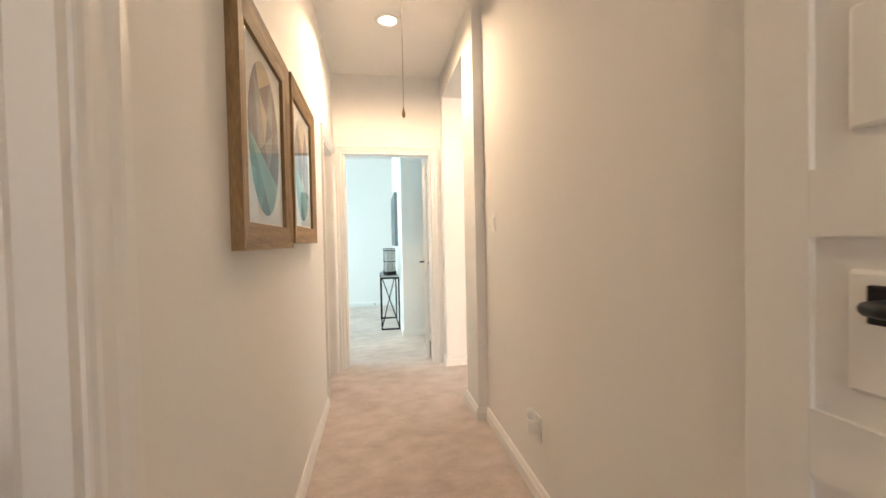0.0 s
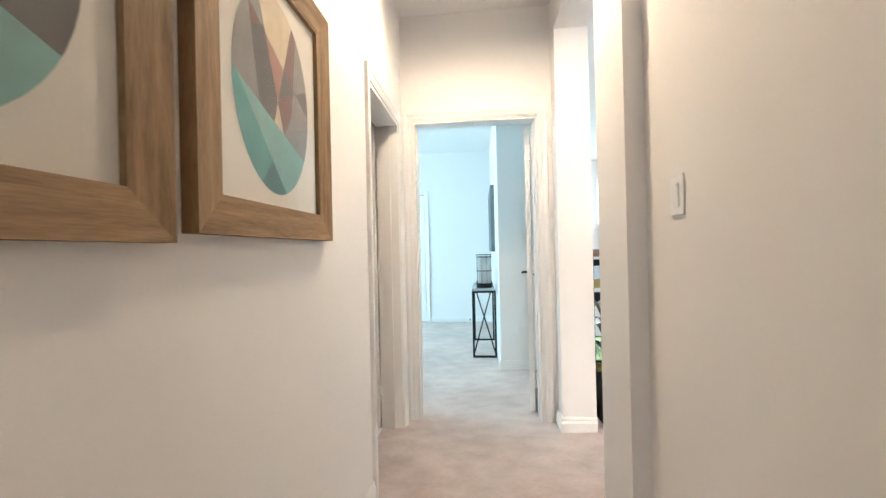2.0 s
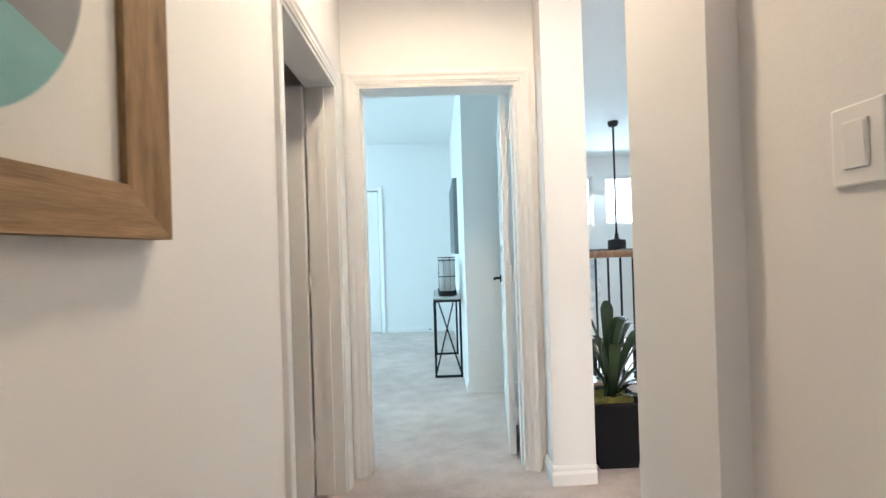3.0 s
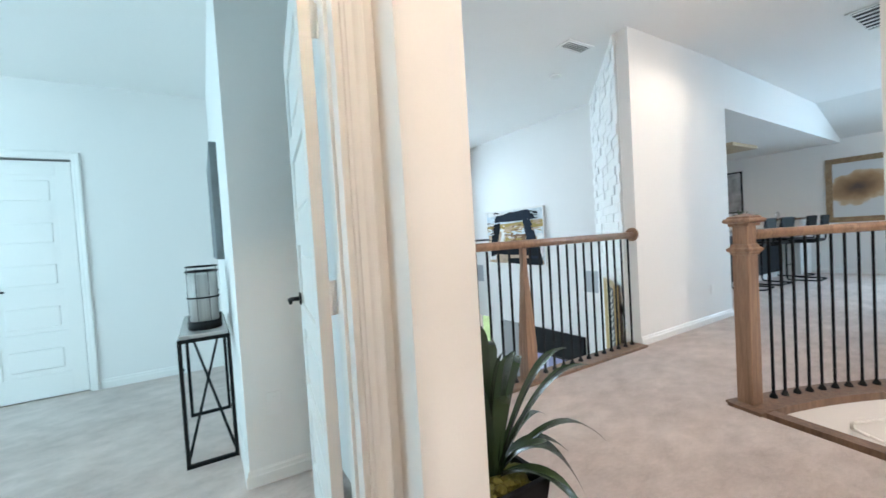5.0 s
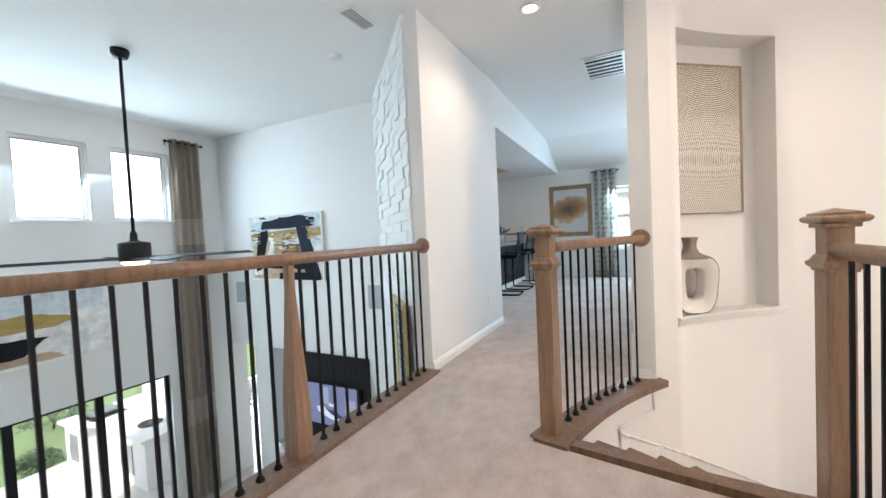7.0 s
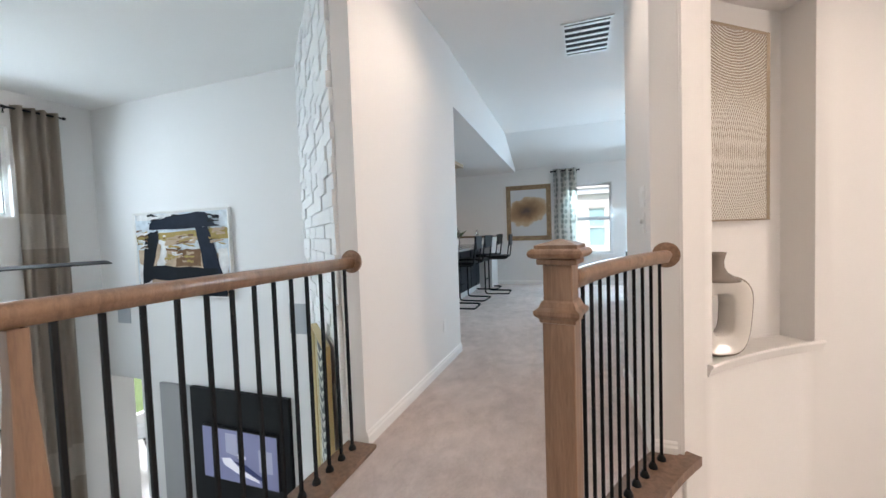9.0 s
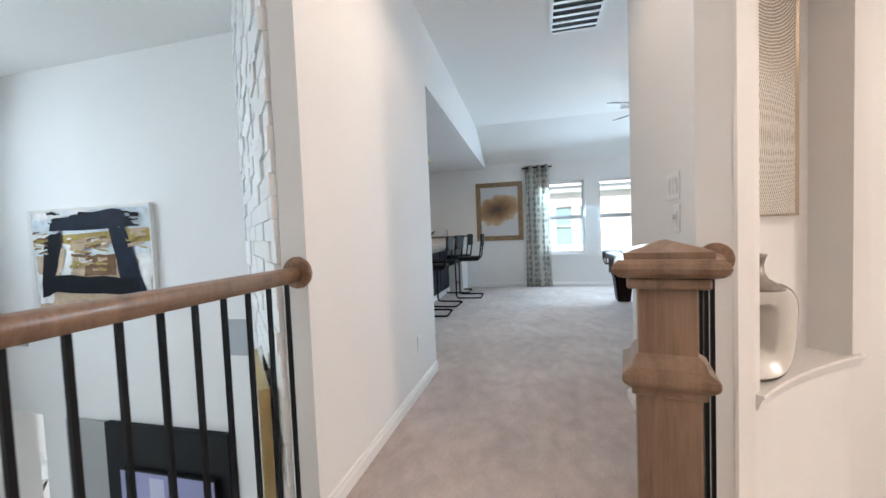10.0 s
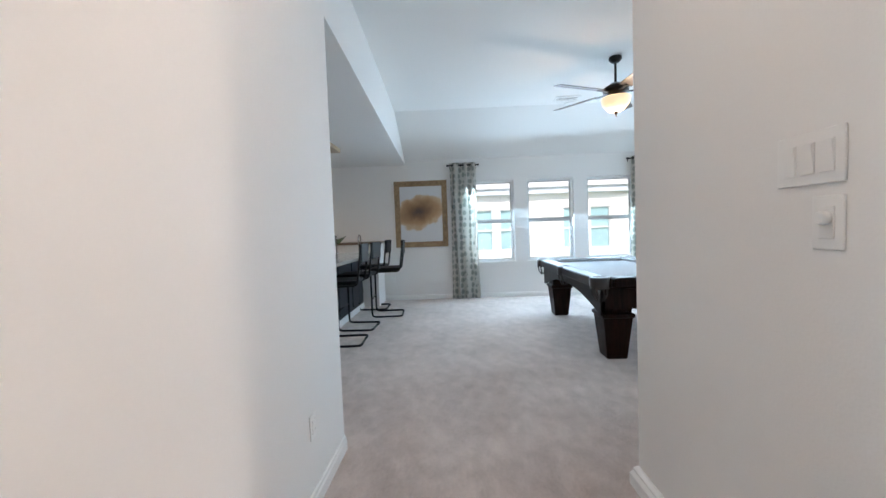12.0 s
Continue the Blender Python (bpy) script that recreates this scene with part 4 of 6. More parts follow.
PAINTS = {n: material("paint_" + n, c, 0.7, vary=0.28, scale=14, blotch=5, bump=0.4, spec=0.15) for n, c in (
    ("black", (0.008, 0.010, 0.014)), ("navy", (0.012, 0.018, 0.032)), ("ochre", (0.40, 0.29, 0.10)), ("white", (0.75, 0.74, 0.72)),
    ("sky", (0.62, 0.68, 0.72)), ("umber", (0.20, 0.11, 0.06)), ("tan", (0.50, 0.37, 0.26)))}
WHITE_FRAME = material("white_frame", (0.78, 0.76, 0.72), 0.4, vary=0.02)
GOLD = material("gold_frame", (0.55, 0.42, 0.20), 0.4, metal=0.7, vary=0.08)
big_art = strokes_picture("abstract_painting", at(XA, 9.68, 0.56, FACE_W), 1.66, 1.08, WHITE_FRAME, 0.03, 0.05, PAINTS["sky"], [
    ("white", [(-0.47, 0.90), (0.0, 0.92), (0.0, 0.97), (-0.47, 0.97)]), ("ochre", [(-0.48, 0.64), (0.48, 0.66), (0.48, 0.78), (-0.48, 0.74)]), ("tan", [(-0.47, 0.03), (0.47, 0.03), (0.46, 0.50), (-0.46, 0.56)]),
    ("white", [(-0.30, 0.28), (-0.20, 0.28), (-0.12, 0.66), (-0.24, 0.66)]), ("white", [(0.36, 0.10), (0.47, 0.10), (0.47, 0.55), (0.38, 0.55)]),
    ("umber", [(-0.06, 0.34), (0.20, 0.36), (0.22, 0.56), (-0.02, 0.54)]), ("white", [(-0.46, 0.08), (-0.34, 0.08), (-0.30, 0.30), (-0.46, 0.40)]),
    ("tan", [(-0.16, 0.60), (0.16, 0.62), (0.20, 0.70), (-0.14, 0.69)]), ("navy", [(-0.32, 0.78), (0.38, 0.80), (0.27, 0.97), (-0.10, 0.93), (-0.30, 0.90)]), ("navy", [(0.17, 0.80), (0.30, 0.80), (0.46, 0.08), (0.27, 0.08)]),
    ("black", [(-0.37, 0.74), (-0.22, 0.78), (-0.27, 0.20), (-0.43, 0.14)]), ("tan", [(-0.30, 0.34), (-0.26, 0.34), (-0.19, 0.62), (-0.23, 0.62)]), ("black", [(-0.32, 0.20), (0.40, 0.16), (0.38, 0.33), (-0.30, 0.36)]),
    ("black", [(-0.10, 0.02), (0.46, 0.02), (0.46, 0.12), (-0.08, 0.12)])], PAINTS, "large abstract painting with navy strokes in white frame")
brush_marks(big_art, 1.66, 1.08, 0.05, 5, PAINTS, ["umber", "tan", "white", "ochre"], -0.17, 0.16, 0.38, 0.72, 9)
brush_marks(big_art, 1.66, 1.08, 0.05, 6, PAINTS, ["ochre", "umber", "white"], -0.47, -0.33, 0.56, 0.78, 6)
brush_marks(big_art, 1.66, 1.08, 0.05, 8, PAINTS, ["ochre", "tan"], 0.30, 0.47, 0.55, 0.78, 5)
brush_marks(big_art, 1.66, 1.08, 0.05, 7, PAINTS, ["navy", "black"], -0.33, 0.42, 0.78, 0.96, 8)
strokes_picture("abstract_painting", at(3.34, YN, -0.20, FACE_S), 1.66, 1.13, WHITE_FRAME, 0.03, 0.05, PAINTS["white"], [
    ("sky", [(-0.46, 0.5), (0.45, 0.56), (0.45, 0.95), (-0.45, 0.95)]), ("black", [(-0.46, 0.80), (0.28, 0.84), (0.2, 0.96), (-0.46, 0.95)]),
    ("ochre", [(-0.46, 0.36), (0.14, 0.40), (0.30, 0.46), (0.08, 0.56), (-0.46, 0.56)]), ("black", [(-0.46, 0.06), (-0.06, 0.10), (0.10, 0.30), (-0.46, 0.34)]),
    ("tan", [(-0.46, 0.02), (0.2, 0.04), (0.1, 0.12), (-0.46, 0.10)])], PAINTS, "wide abstract painting in black and gold on white")


def cloud_material():
    m = bpy.data.materials.new("watercolour_cloud")
    m.use_nodes = True
    nt = m.node_tree
    b = nt.nodes["Principled BSDF"]
    tc = nt.nodes.new("ShaderNodeTexCoord")
    nz = nt.nodes.new("ShaderNodeTexNoise")
    nz.inputs["Scale"].default_value, nz.inputs["Detail"].default_value = 5.0, 5
    nt.links.new(tc.outputs["Object"], nz.inputs["Vector"])
    ad = nt.nodes.new("ShaderNodeVectorMath")
    ad.operation = "MULTIPLY_ADD"
    ad.inputs[1].default_value = (0.22, 0, 0.22)
    nt.links.new(nz.outputs["Color"], ad.inputs[0])
    nt.links.new(tc.outputs["Object"], ad.inputs[2])
    mp = nt.nodes.new("ShaderNodeMapping")
    mp.vector_type = "TEXTURE"
    mp.inputs["Location"].default_value = (0.07, 0, 0.77)
    mp.inputs["Rotation"].default_value = (0, radians(-14), 0)
    mp.inputs["Scale"].default_value = (0.50, 1.0, 0.31)
    nt.links.new(ad.outputs[0], mp.inputs["Vector"])
    ln = nt.nodes.new("ShaderNodeVectorMath")
    ln.operation = "LENGTH"
    nt.links.new(mp.outputs["Vector"], ln.inputs[0])
    r = nt.nodes.new("ShaderNodeValToRGB")
    e = r.color_ramp.elements
    e[0].position, e[0].color = 0.1, (0.11, 0.075, 0.06, 1)
    e[1].position, e[1].color = 1.0, (0.60, 0.61, 0.62, 1)
    for p, c in ((0.35, (0.23, 0.13, 0.07)), (0.75, (0.42, 0.26, 0.14)), (0.93, (0.54, 0.41, 0.28))):
        k = e.new(p)
        k.color = (*c, 1)
    nt.links.new(ln.outputs["Value"], r.inputs["Fac"])
    nt.links.new(r.outputs["Color"], b.inputs["Base Color"])
    b.inputs["Roughness"].default_value = 0.8
    return m


cloud = thing("framed_print", at(XF, 6.075, 1.0, FACE_W), "large brown watercolour print in a wide wooden frame", "picture")
bm = bmesh.new()
frame_bars(bm, 0.99, 1.24, 0.10, 0.035)
part("frame", bm, wood("honey_frame", (0.20, 0.12, 0.06), (0.36, 0.24, 0.13), 0.5, grain=(4, 4, 4)), cloud)
bm = bmesh.new()
box(bm, -0.41, 0.41, -0.014, -0.004, 0.08, 1.16)
part("print", bm, cloud_material(), cloud, "brown watercolour cloud on pale paper")
side_pic = thing("framed_print", at(XF, 8.28, 1.32, FACE_W), "dark framed picture in the bar alcove", "picture")
bm = bmesh.new()
frame_bars(bm, 0.60, 0.95, 0.03, 0.03)
part("frame", bm, BLACK, side_pic)
bm = bmesh.new()
box(bm, -0.28, 0.28, -0.012, -0.004, 0.02, 0.93)
part("print", bm, material("grey_print", (0.40, 0.39, 0.38), 0.7, vary=0.5, scale=6, blotch=3), side_pic)
bed_art = thing("canvas_print", at(0.865, 7.56, 1.13, FACE_W), "grey canvas print with dark edges on bedroom wall", "picture")
bm = bmesh.new()
box(bm, -0.60, 0.60, -0.045, 0.0, 0.0, 0.80, 0.003)
part("canvas", bm, material("grey_canvas", (0.16, 0.18, 0.19), 0.6, vary=0.35, scale=8, blotch=3), bed_art)

# ---- bedroom ----
con = thing("console_table", pose(0.715, 6.85, 0), "narrow black metal console table with pale top", "table")
W2, L2, H2 = 0.118, 0.40, 0.735
bm = bmesh.new()
box(bm, -W2, W2, -L2, L2, H2 - 0.022, H2, 0.002)
part("tabletop", bm, material("pale_stone_top", (0.45, 0.46, 0.46), 0.25, vary=0.06), con, "pale grey stone top")
for sy in (-1, 1):
    bm = bmesh.new()
    k = 0.010
    for sx in (-1, 1):
        box(bm, sx * W2 - k, sx * W2 + k, sy * L2 - k, sy * L2 + k, 0, H2 - 0.022)
    for z in (0.010, H2 - 0.032):
        box(bm, -W2, W2, sy * L2 - k, sy * L2 + k, z - k, z + k)
    part("end_frame", bm, IRON, con)
for sx in (-1, 1):
    bm = bmesh.new()
    box(bm, sx * W2 - 0.009, sx * W2 + 0.009, -L2, L2, H2 - 0.044, H2 - 0.026)
    part("side_rail", bm, IRON, con)
for s in (-1, 1):
    bm = bmesh.new()
    tube(bm, [(-W2 * s, -L2, 0.03), (W2 * s * 0.96, L2, H2 - 0.04)], 0.008, 8)
    part("brace", bm, IRON, con)


def lantern(x, y, s, label):
    t = thing("lantern", pose(x, y, H2), label, "lantern", "console lanterns")
    r, h = 0.082 * s, 0.34 * s
    bm = bmesh.new()
    lathe(bm, [(r, 0), (r + 0.006, 0.006), (r + 0.006, 0.045 * s), (r - 0.004, 0.05 * s)], 28)
    part("base", bm, IRON, t)
    for z in (h * 0.55, h):
        bm = bmesh.new()
        tube(bm, [(r * math.cos(2 * math.pi * k / 28), r * math.sin(2 * math.pi * k / 28), z) for k in range(28)], 0.005, 6, closed=True)
        part("hoop", bm, IRON, t)
    for k in range(8):
        a = 2 * math.pi * (k + 0.5) / 8
        bm = bmesh.new()
        tube(bm, [(r * math.cos(a), r * math.sin(a), 0.03), (r * math.cos(a), r * math.sin(a), h)], 0.0016, 5)
        part("wire", bm, IRON, t)
    bm = bmesh.new()
    lathe(bm, [(r * 0.93, 0.05), (r * 0.93, h * 0.95)], 28)
    part("cylinder", bm, material("ribbed_smoked_glass", (0.50, 0.49, 0.47), 0.3, vary=0.35, scale=60, blotch=40, stretch=(1, 1, 0.02)), t, "smoky grey glass cylinder")


lantern(0.725, 6.62, 1.0, "round black wire lantern with smoky glass")
lantern(0.725, 6.86, 1.06, "taller black wire lantern behind another")
stop = thing("door_stop", pose(0.50, 8.522, 0.045), "small black spring door stop on baseboard", "door stop")
bm = bmesh.new()
tube(bm, [(0, 0, 0), (0, -0.05, 0.0), (0, -0.065, 0.0)], [0.006, 0.006, 0.011], 8)
part("spring", bm, BLACK, stop)

# ---- niche ----


def on_round(r, a, z, turn=0.0):
    return pose(*ring(r, a, z), 0, 0, a - 90 + 180 + turn) @ pose(0, 0, 0, 0, 0, 180)


bm = bmesh.new()
sill = [(-0.0, 0.0), (0.030, 0.0), (0.034, 0.010), (0.030, 0.022), (-0.0, 0.022)]
low_ = [(-0.0, -0.05), (0.008, -0.05), (0.018, -0.02), (0.024, 0.0), (0.0, 0.0)]
arcp = arc(CX, CY, RS, NA0 - 1.0, NA1 + 1.0, 16, NZ0 - 0.004)
sweep(bm, arcp[::-1], sill)
sweep(bm, arcp[::-1], low_)
structure("trim_niche_sill", bm, TRIM, "moulded white sill under the niche", "trim")
WEAVE = bpy.data.materials.new("pressed_fibre")
WEAVE.use_nodes = True
nt = WEAVE.node_tree
tc = nt.nodes.new("ShaderNodeTexCoord")
arcs = []
for cx_, cz_ in ((-0.62, 0.45), (0.62, 0.45), (0.0, 1.50)):
    mp = nt.nodes.new("ShaderNodeMapping")
    mp.inputs["Location"].default_value = (-cx_, 0, -cz_)
    nt.links.new(tc.outputs["Object"], mp.inputs["Vector"])
    wv = nt.nodes.new("ShaderNodeTexWave")
    wv.wave_type, wv.rings_direction = "RINGS", "Y"
    wv.inputs["Scale"].default_value, wv.inputs["Distortion"].default_value, wv.inputs["Detail"].default_value, wv.inputs["Detail Scale"].default_value = 17.0, 1.6, 1.0, 1.5
    nt.links.new(mp.outputs["Vector"], wv.inputs["Vector"])
    arcs.append(wv.outputs["Fac"])
top_ = nt.nodes.new("ShaderNodeMath")
top_.operation = "MAXIMUM"
nt.links.new(arcs[0], top_.inputs[0])
nt.links.new(arcs[1], top_.inputs[1])
fade = nt.nodes.new("ShaderNodeSeparateXYZ")
nt.links.new(tc.outputs["Object"], fade.inputs[0])
lift = nt.nodes.new("ShaderNodeMapRange")
lift.inputs["From Min"].default_value, lift.inputs["From Max"].default_value = 0.70, 1.05
nt.links.new(fade.outputs["Z"], lift.inputs["Value"])
pick = nt.nodes.new("ShaderNodeMix")
nt.links.new(lift.outputs["Result"], pick.inputs[0])
nt.links.new(top_.outputs[0], pick.inputs[2])
nt.links.new(arcs[2], pick.inputs[3])
rp = nt.nodes.new("ShaderNodeValToRGB")
rp.color_ramp.elements[0].color, rp.color_ramp.elements[1].color = (0.36, 0.30, 0.23, 1), (0.80, 0.77, 0.71, 1)
rp.color_ramp.elements[0].position, rp.color_ramp.elements[1].position = 0.50, 0.86
nt.links.new(pick.outputs[0], rp.inputs["Fac"])
nt.links.new(rp.outputs["Color"], nt.nodes["Principled BSDF"].inputs["Base Color"])
nt.nodes["Principled BSDF"].inputs["Roughness"].default_value = 0.6
bpn = nt.nodes.new("ShaderNodeBump")
bpn.inputs["Strength"].default_value, bpn.inputs["Distance"].default_value = 0.8, 0.006
nt.links.new(pick.outputs[0], bpn.inputs["Height"])
nt.links.new(bpn.outputs["Normal"], nt.nodes["Principled BSDF"].inputs["Normal"])
ca, cr = 39.6, RS + ND - 0.006
board = thing("relief_panel", pose(*ring(cr, ca, 1.27), 0, 0, ca - 90), "framed cream relief panel with wavy woven pattern under glass", "wall art")
bm = bmesh.new()
box(bm, -0.335, 0.335, -0.030, 0.0, 0.0, 1.25, 0.003)
part("panel", bm, WEAVE, board)
bm = bmesh.new()
frame_bars(bm, 0.69, 1.27, 0.012, 0.045)
fr_ = part("frame", bm, material("champagne_edge", (0.42, 0.34, 0.25), 0.35, metal=0.5), board)
fr_.matrix_local = pose(0, 0, -0.01)
bm = bmesh.new()
sheet(bm, [(-0.335, 0.0), (0.335, 0.0), (0.335, 1.25), (-0.335, 1.25)], -0.036, 0)
gz = part("glazing", bm, GLAZE, board, "clear front glass")
gz.visible_shadow = False

vase = thing("vase", pose(5.238, 4.160, NZ0 + 0.002, 0, 0, -66) @ Matrix.Scale(1.06, 4), "glossy taupe and white bottle vase with a hole through it", "vase")


def rounded(w, z0, z1, n, power=3.2):
    cz, hz = (z0 + z1) / 2, (z1 - z0) / 2
    out = []
    for k in range(n):
        a = 2 * math.pi * k / n
        c, s = math.cos(a), math.sin(a)
        r = (abs(c) ** power + abs(s) ** power) ** (-1 / power)
        out.append((w * r * c, cz + hz * r * s))
    return out


def flask(w, z0, z1, n, power):
    """A rounded outline that narrows a little toward its foot."""
    return [(x * (0.84 + 0.22 * min(1.0, max(0.0, z / 0.36))), z) for x, z in rounded(w, z0, z1, n, power)]


NV = 56
rows_ = [(flask(0.066, 0.125, 0.355, NV, 4.0), 0.0), (flask(0.070, 0.120, 0.360, NV, 4.0), -0.055), (flask(0.078, 0.110, 0.372, NV, 3.6), -0.070), (flask(0.150, 0.026, 0.440, NV, 3.4), -0.084),
         (flask(0.158, 0.018, 0.449, NV, 3.4), -0.085), (flask(0.168, 0.006, 0.460, NV, 3.3), -0.080), (flask(0.174, 0.001, 0.466, NV, 3.2), -0.066), (flask(0.176, 0.0, 0.470, NV, 3.2), 0.0)]
rows_ += [(pts, -y) for pts, y in rows_[-2:0:-1]]
bm = bmesh.new()
rr = [[bm.verts.new((x, y, max(z, 0.0))) for x, z in pts] for pts, y in rows_]
rr.append(rr[0])
for i in range(len(rr) - 1):
    for k in range(NV):
        f = bm.faces.new((rr[i][k], rr[i][(k + 1) % NV], rr[i + 1][(k + 1) % NV], rr[i + 1][k]))
        f.smooth = True
        f.material_index = 0 if 4 <= i <= 9 else 1
TAUPE = material("taupe_glaze", (0.24, 0.20, 0.165), 0.12, vary=0.05, coat=0.6)
CREAMG = material("cream_glaze", (0.78, 0.75, 0.70), 0.12, vary=0.03, coat=0.5)
part("body", bm, (TAUPE, CREAMG), vase)
bm = bmesh.new()
lathe(bm, [(0.13, 0.435), (0.095, 0.462), (0.062, 0.485), (0.048, 0.515), (0.046, 0.55), (0.054, 0.585), (0.060, 0.60), (0.052, 0.60), (0.04, 0.56)], 32)
part("neck", bm, TAUPE, vase, "flared taupe bottle neck")

# ---- potted plant on the landing ----
plant = thing("potted_plant", pose(1.56, 4.98, 0), "strap-leaved green plant in a tapered black pot", "plant")
bm = bmesh.new()
prev = None
for w, z in ((0.10, 0.0), (0.142, 0.335), (0.142, 0.35), (0.124, 0.35), (0.12, 0.31)):
    cur = [bm.verts.new((sx * w, sy * w, z)) for sx, sy in ((-1, -1), (1, -1), (1, 1), (-1, 1))]
    if prev:
        for k in range(4):
            bm.faces.new((prev[k], prev[(k + 1) % 4], cur[(k + 1) % 4], cur[k]))
    else:
        bm.faces.new(cur[::-1])
    prev = cur
part("pot", bm, material("black_pot", (0.008, 0.008, 0.009), 0.75, vary=0.15, spec=0.15), plant)
bm = bmesh.new()
rng = random.Random(5)
for _ in range(90):
    x, y = rng.uniform(-0.10, 0.10), rng.uniform(-0.10, 0.10)
    c = Vector((x, y, 0.318 + rng.uniform(0, 0.022)))
    bmesh.ops.create_icosphere(bm, subdivisions=1, radius=rng.uniform(0.014, 0.028), matrix=Matrix.Translation(c) @ Matrix.Diagonal((1, 1, 0.7, 1)))
part("moss", bm, material("moss", (0.16, 0.15, 0.03), 0.95, vary=0.5, scale=80), plant, "yellow-green preserved moss")


def strap_leaf(bm, a, reach, rise, droop, w, base=(0, 0)):
    d = Vector((math.cos(a), math.sin(a), 0))
    s = Vector((-d.y, d.x, 0))
    n = 14
    ls, rs, ms = [], [], []
    for i in range(n + 1):
        u = i / n
        p = Vector((base[0], base[1], 0.33)) + d * (reach * (u ** 1.15)) + Vector((0, 0, rise * math.sin(u * math.pi * 0.5) - droop * u ** 3))
        ww = w * (0.5 + 0.9 * u) * min(1.0, (1 - u) * 3.2 + 0.03) if u > 0.4 else w * (0.5 + 0.9 * u)
        ls.append(bm.verts.new(p + s * ww + Vector((0, 0, ww * 0.35))))
        ms.append(bm.verts.new(p))
        rs.append(bm.verts.new(p - s * ww + Vector((0, 0, ww * 0.35))))
    for i in range(n):
        for q in ((ls[i], ms[i], ms[i + 1], ls[i + 1]), (ms[i], rs[i], rs[i + 1], ms[i + 1])):
            f = bm.faces.new(q)
            f.smooth = True


LEAF = material("strap_leaf", (0.026, 0.046, 0.020), 0.26, vary=0.3, scale=6, blotch=4, stretch=(1, 1, 1), coat=0.15)
for a, reach, rise, droop, w in ((-60, 0.10, 0.46, 0.0, 0.020), (70, 0.10, 0.52, 0.0, 0.024), (-26, 0.36, 0.40, 0.03, 0.019), (-14, 0.32, 0.44, 0.02, 0.018), (10, 0.18, 0.42, 0.02, 0.022), (150, 0.16, 0.48, 0.02, 0.026),
                                 (30, 0.36, 0.38, 0.05, 0.022), (48, 0.34, 0.44, 0.04, 0.022), (-8, 0.52, 0.22, 0.22, 0.016), (-38, 0.30, 0.20, 0.26, 0.026),
                                 (-52, 0.34, 0.12, 0.26, 0.024), (-24, 0.30, 0.16, 0.12, 0.020), (5, 0.28, 0.22, 0.08, 0.014), (200, 0.14, 0.40, 0.05, 0.022),
                                 (100, 0.34, 0.34, 0.12, 0.022), (125, 0.30, 0.24, 0.20, 0.022), (75, 0.40, 0.24, 0.24, 0.020), (-95, 0.10, 0.34, 0.02, 0.024), (-20, 0.10, 0.44, 0.0, 0.022)):
    bm = bmesh.new()
    strap_leaf(bm, radians(a), reach, rise, droop, w * 1.3, (0.02 * math.cos(a), 0.02 * math.sin(a)))
    part("leaf", bm, LEAF, plant)

# ---- windows ----
VINYL = material("white_vinyl", (0.76, 0.76, 0.75), 0.4, vary=0.02)
# darker copy of the white vinyl, its shade put into the colour
SHADE_VINYL = material("shaded_vinyl", (0.42, 0.43, 0.43), 0.4, vary=0.03)


def window(name, axis, c0, c1, a0, a1, z0, z1, hung, label):
    """A window in the hole a0..a1, z0..z1 of a wall c0..c1; its frame sits near the outer face c1."""
    t = thing(name, pose(0, 0, 0), label, "window")
    t["kind"] = "structure"

    def bar(bm, b0, b1, e0, e1, y0, y1):
        if axis == "x":
            box(bm, b0, b1, e0, e1, y0, y1)
        else:
            box(bm, e0, e1, b0, b1, y0, y1)

    m = (c0 + c1) / 2
    f = 0.040
    bm = bmesh.new()
    for b0, b1, y0, y1 in ((a0, a0 + f, z0, z1), (a1 - f, a1, z0, z1), (a0 + f, a1 - f, z0, z0 + f), (a0 + f, a1 - f, z1 - f, z1)):
        bar(bm, b0, b1, m, c1 - 0.004, y0, y1)
    part("window_frame", bm, VINYL, t)
    if hung:
        mid = (z0 + z1) / 2
        bm = bmesh.new()
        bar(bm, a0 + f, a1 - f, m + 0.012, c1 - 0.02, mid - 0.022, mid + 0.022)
        part("meeting_rail", bm, SHADE_VINYL, t)
        cells = ((z0 + f, mid - 0.022), (mid + 0.022, z1 - f))
    else:
        cells = ((z0 + f, z1 - f),)
    for y0, y1 in cells:
        bm = bmesh.new()
        g = 0.016
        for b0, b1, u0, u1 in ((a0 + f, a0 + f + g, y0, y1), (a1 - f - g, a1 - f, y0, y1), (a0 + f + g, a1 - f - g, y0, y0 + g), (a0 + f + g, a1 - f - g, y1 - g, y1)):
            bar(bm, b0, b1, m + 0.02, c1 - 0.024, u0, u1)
        part("sash", bm, SHADE_VINYL, t, "thin sash edge with shade put in its grey")
        bm = bmesh.new()
        bar(bm, a0 + f, a1 - f, m + 0.030, m + 0.034, y0, y1)
        p = part("pane", bm, GLAZE, t, "clear glass pane")
        p.visible_shadow = False
    bm = bmesh.new()
    bar(bm, a0 - 0.03, a1 + 0.03, c0 - 0.028 if c1 > c0 else c0, c0 - 0.001, z0 - 0.022, z0 + 0.004)
    part("window_sill", bm, TRIM, t)
    return t


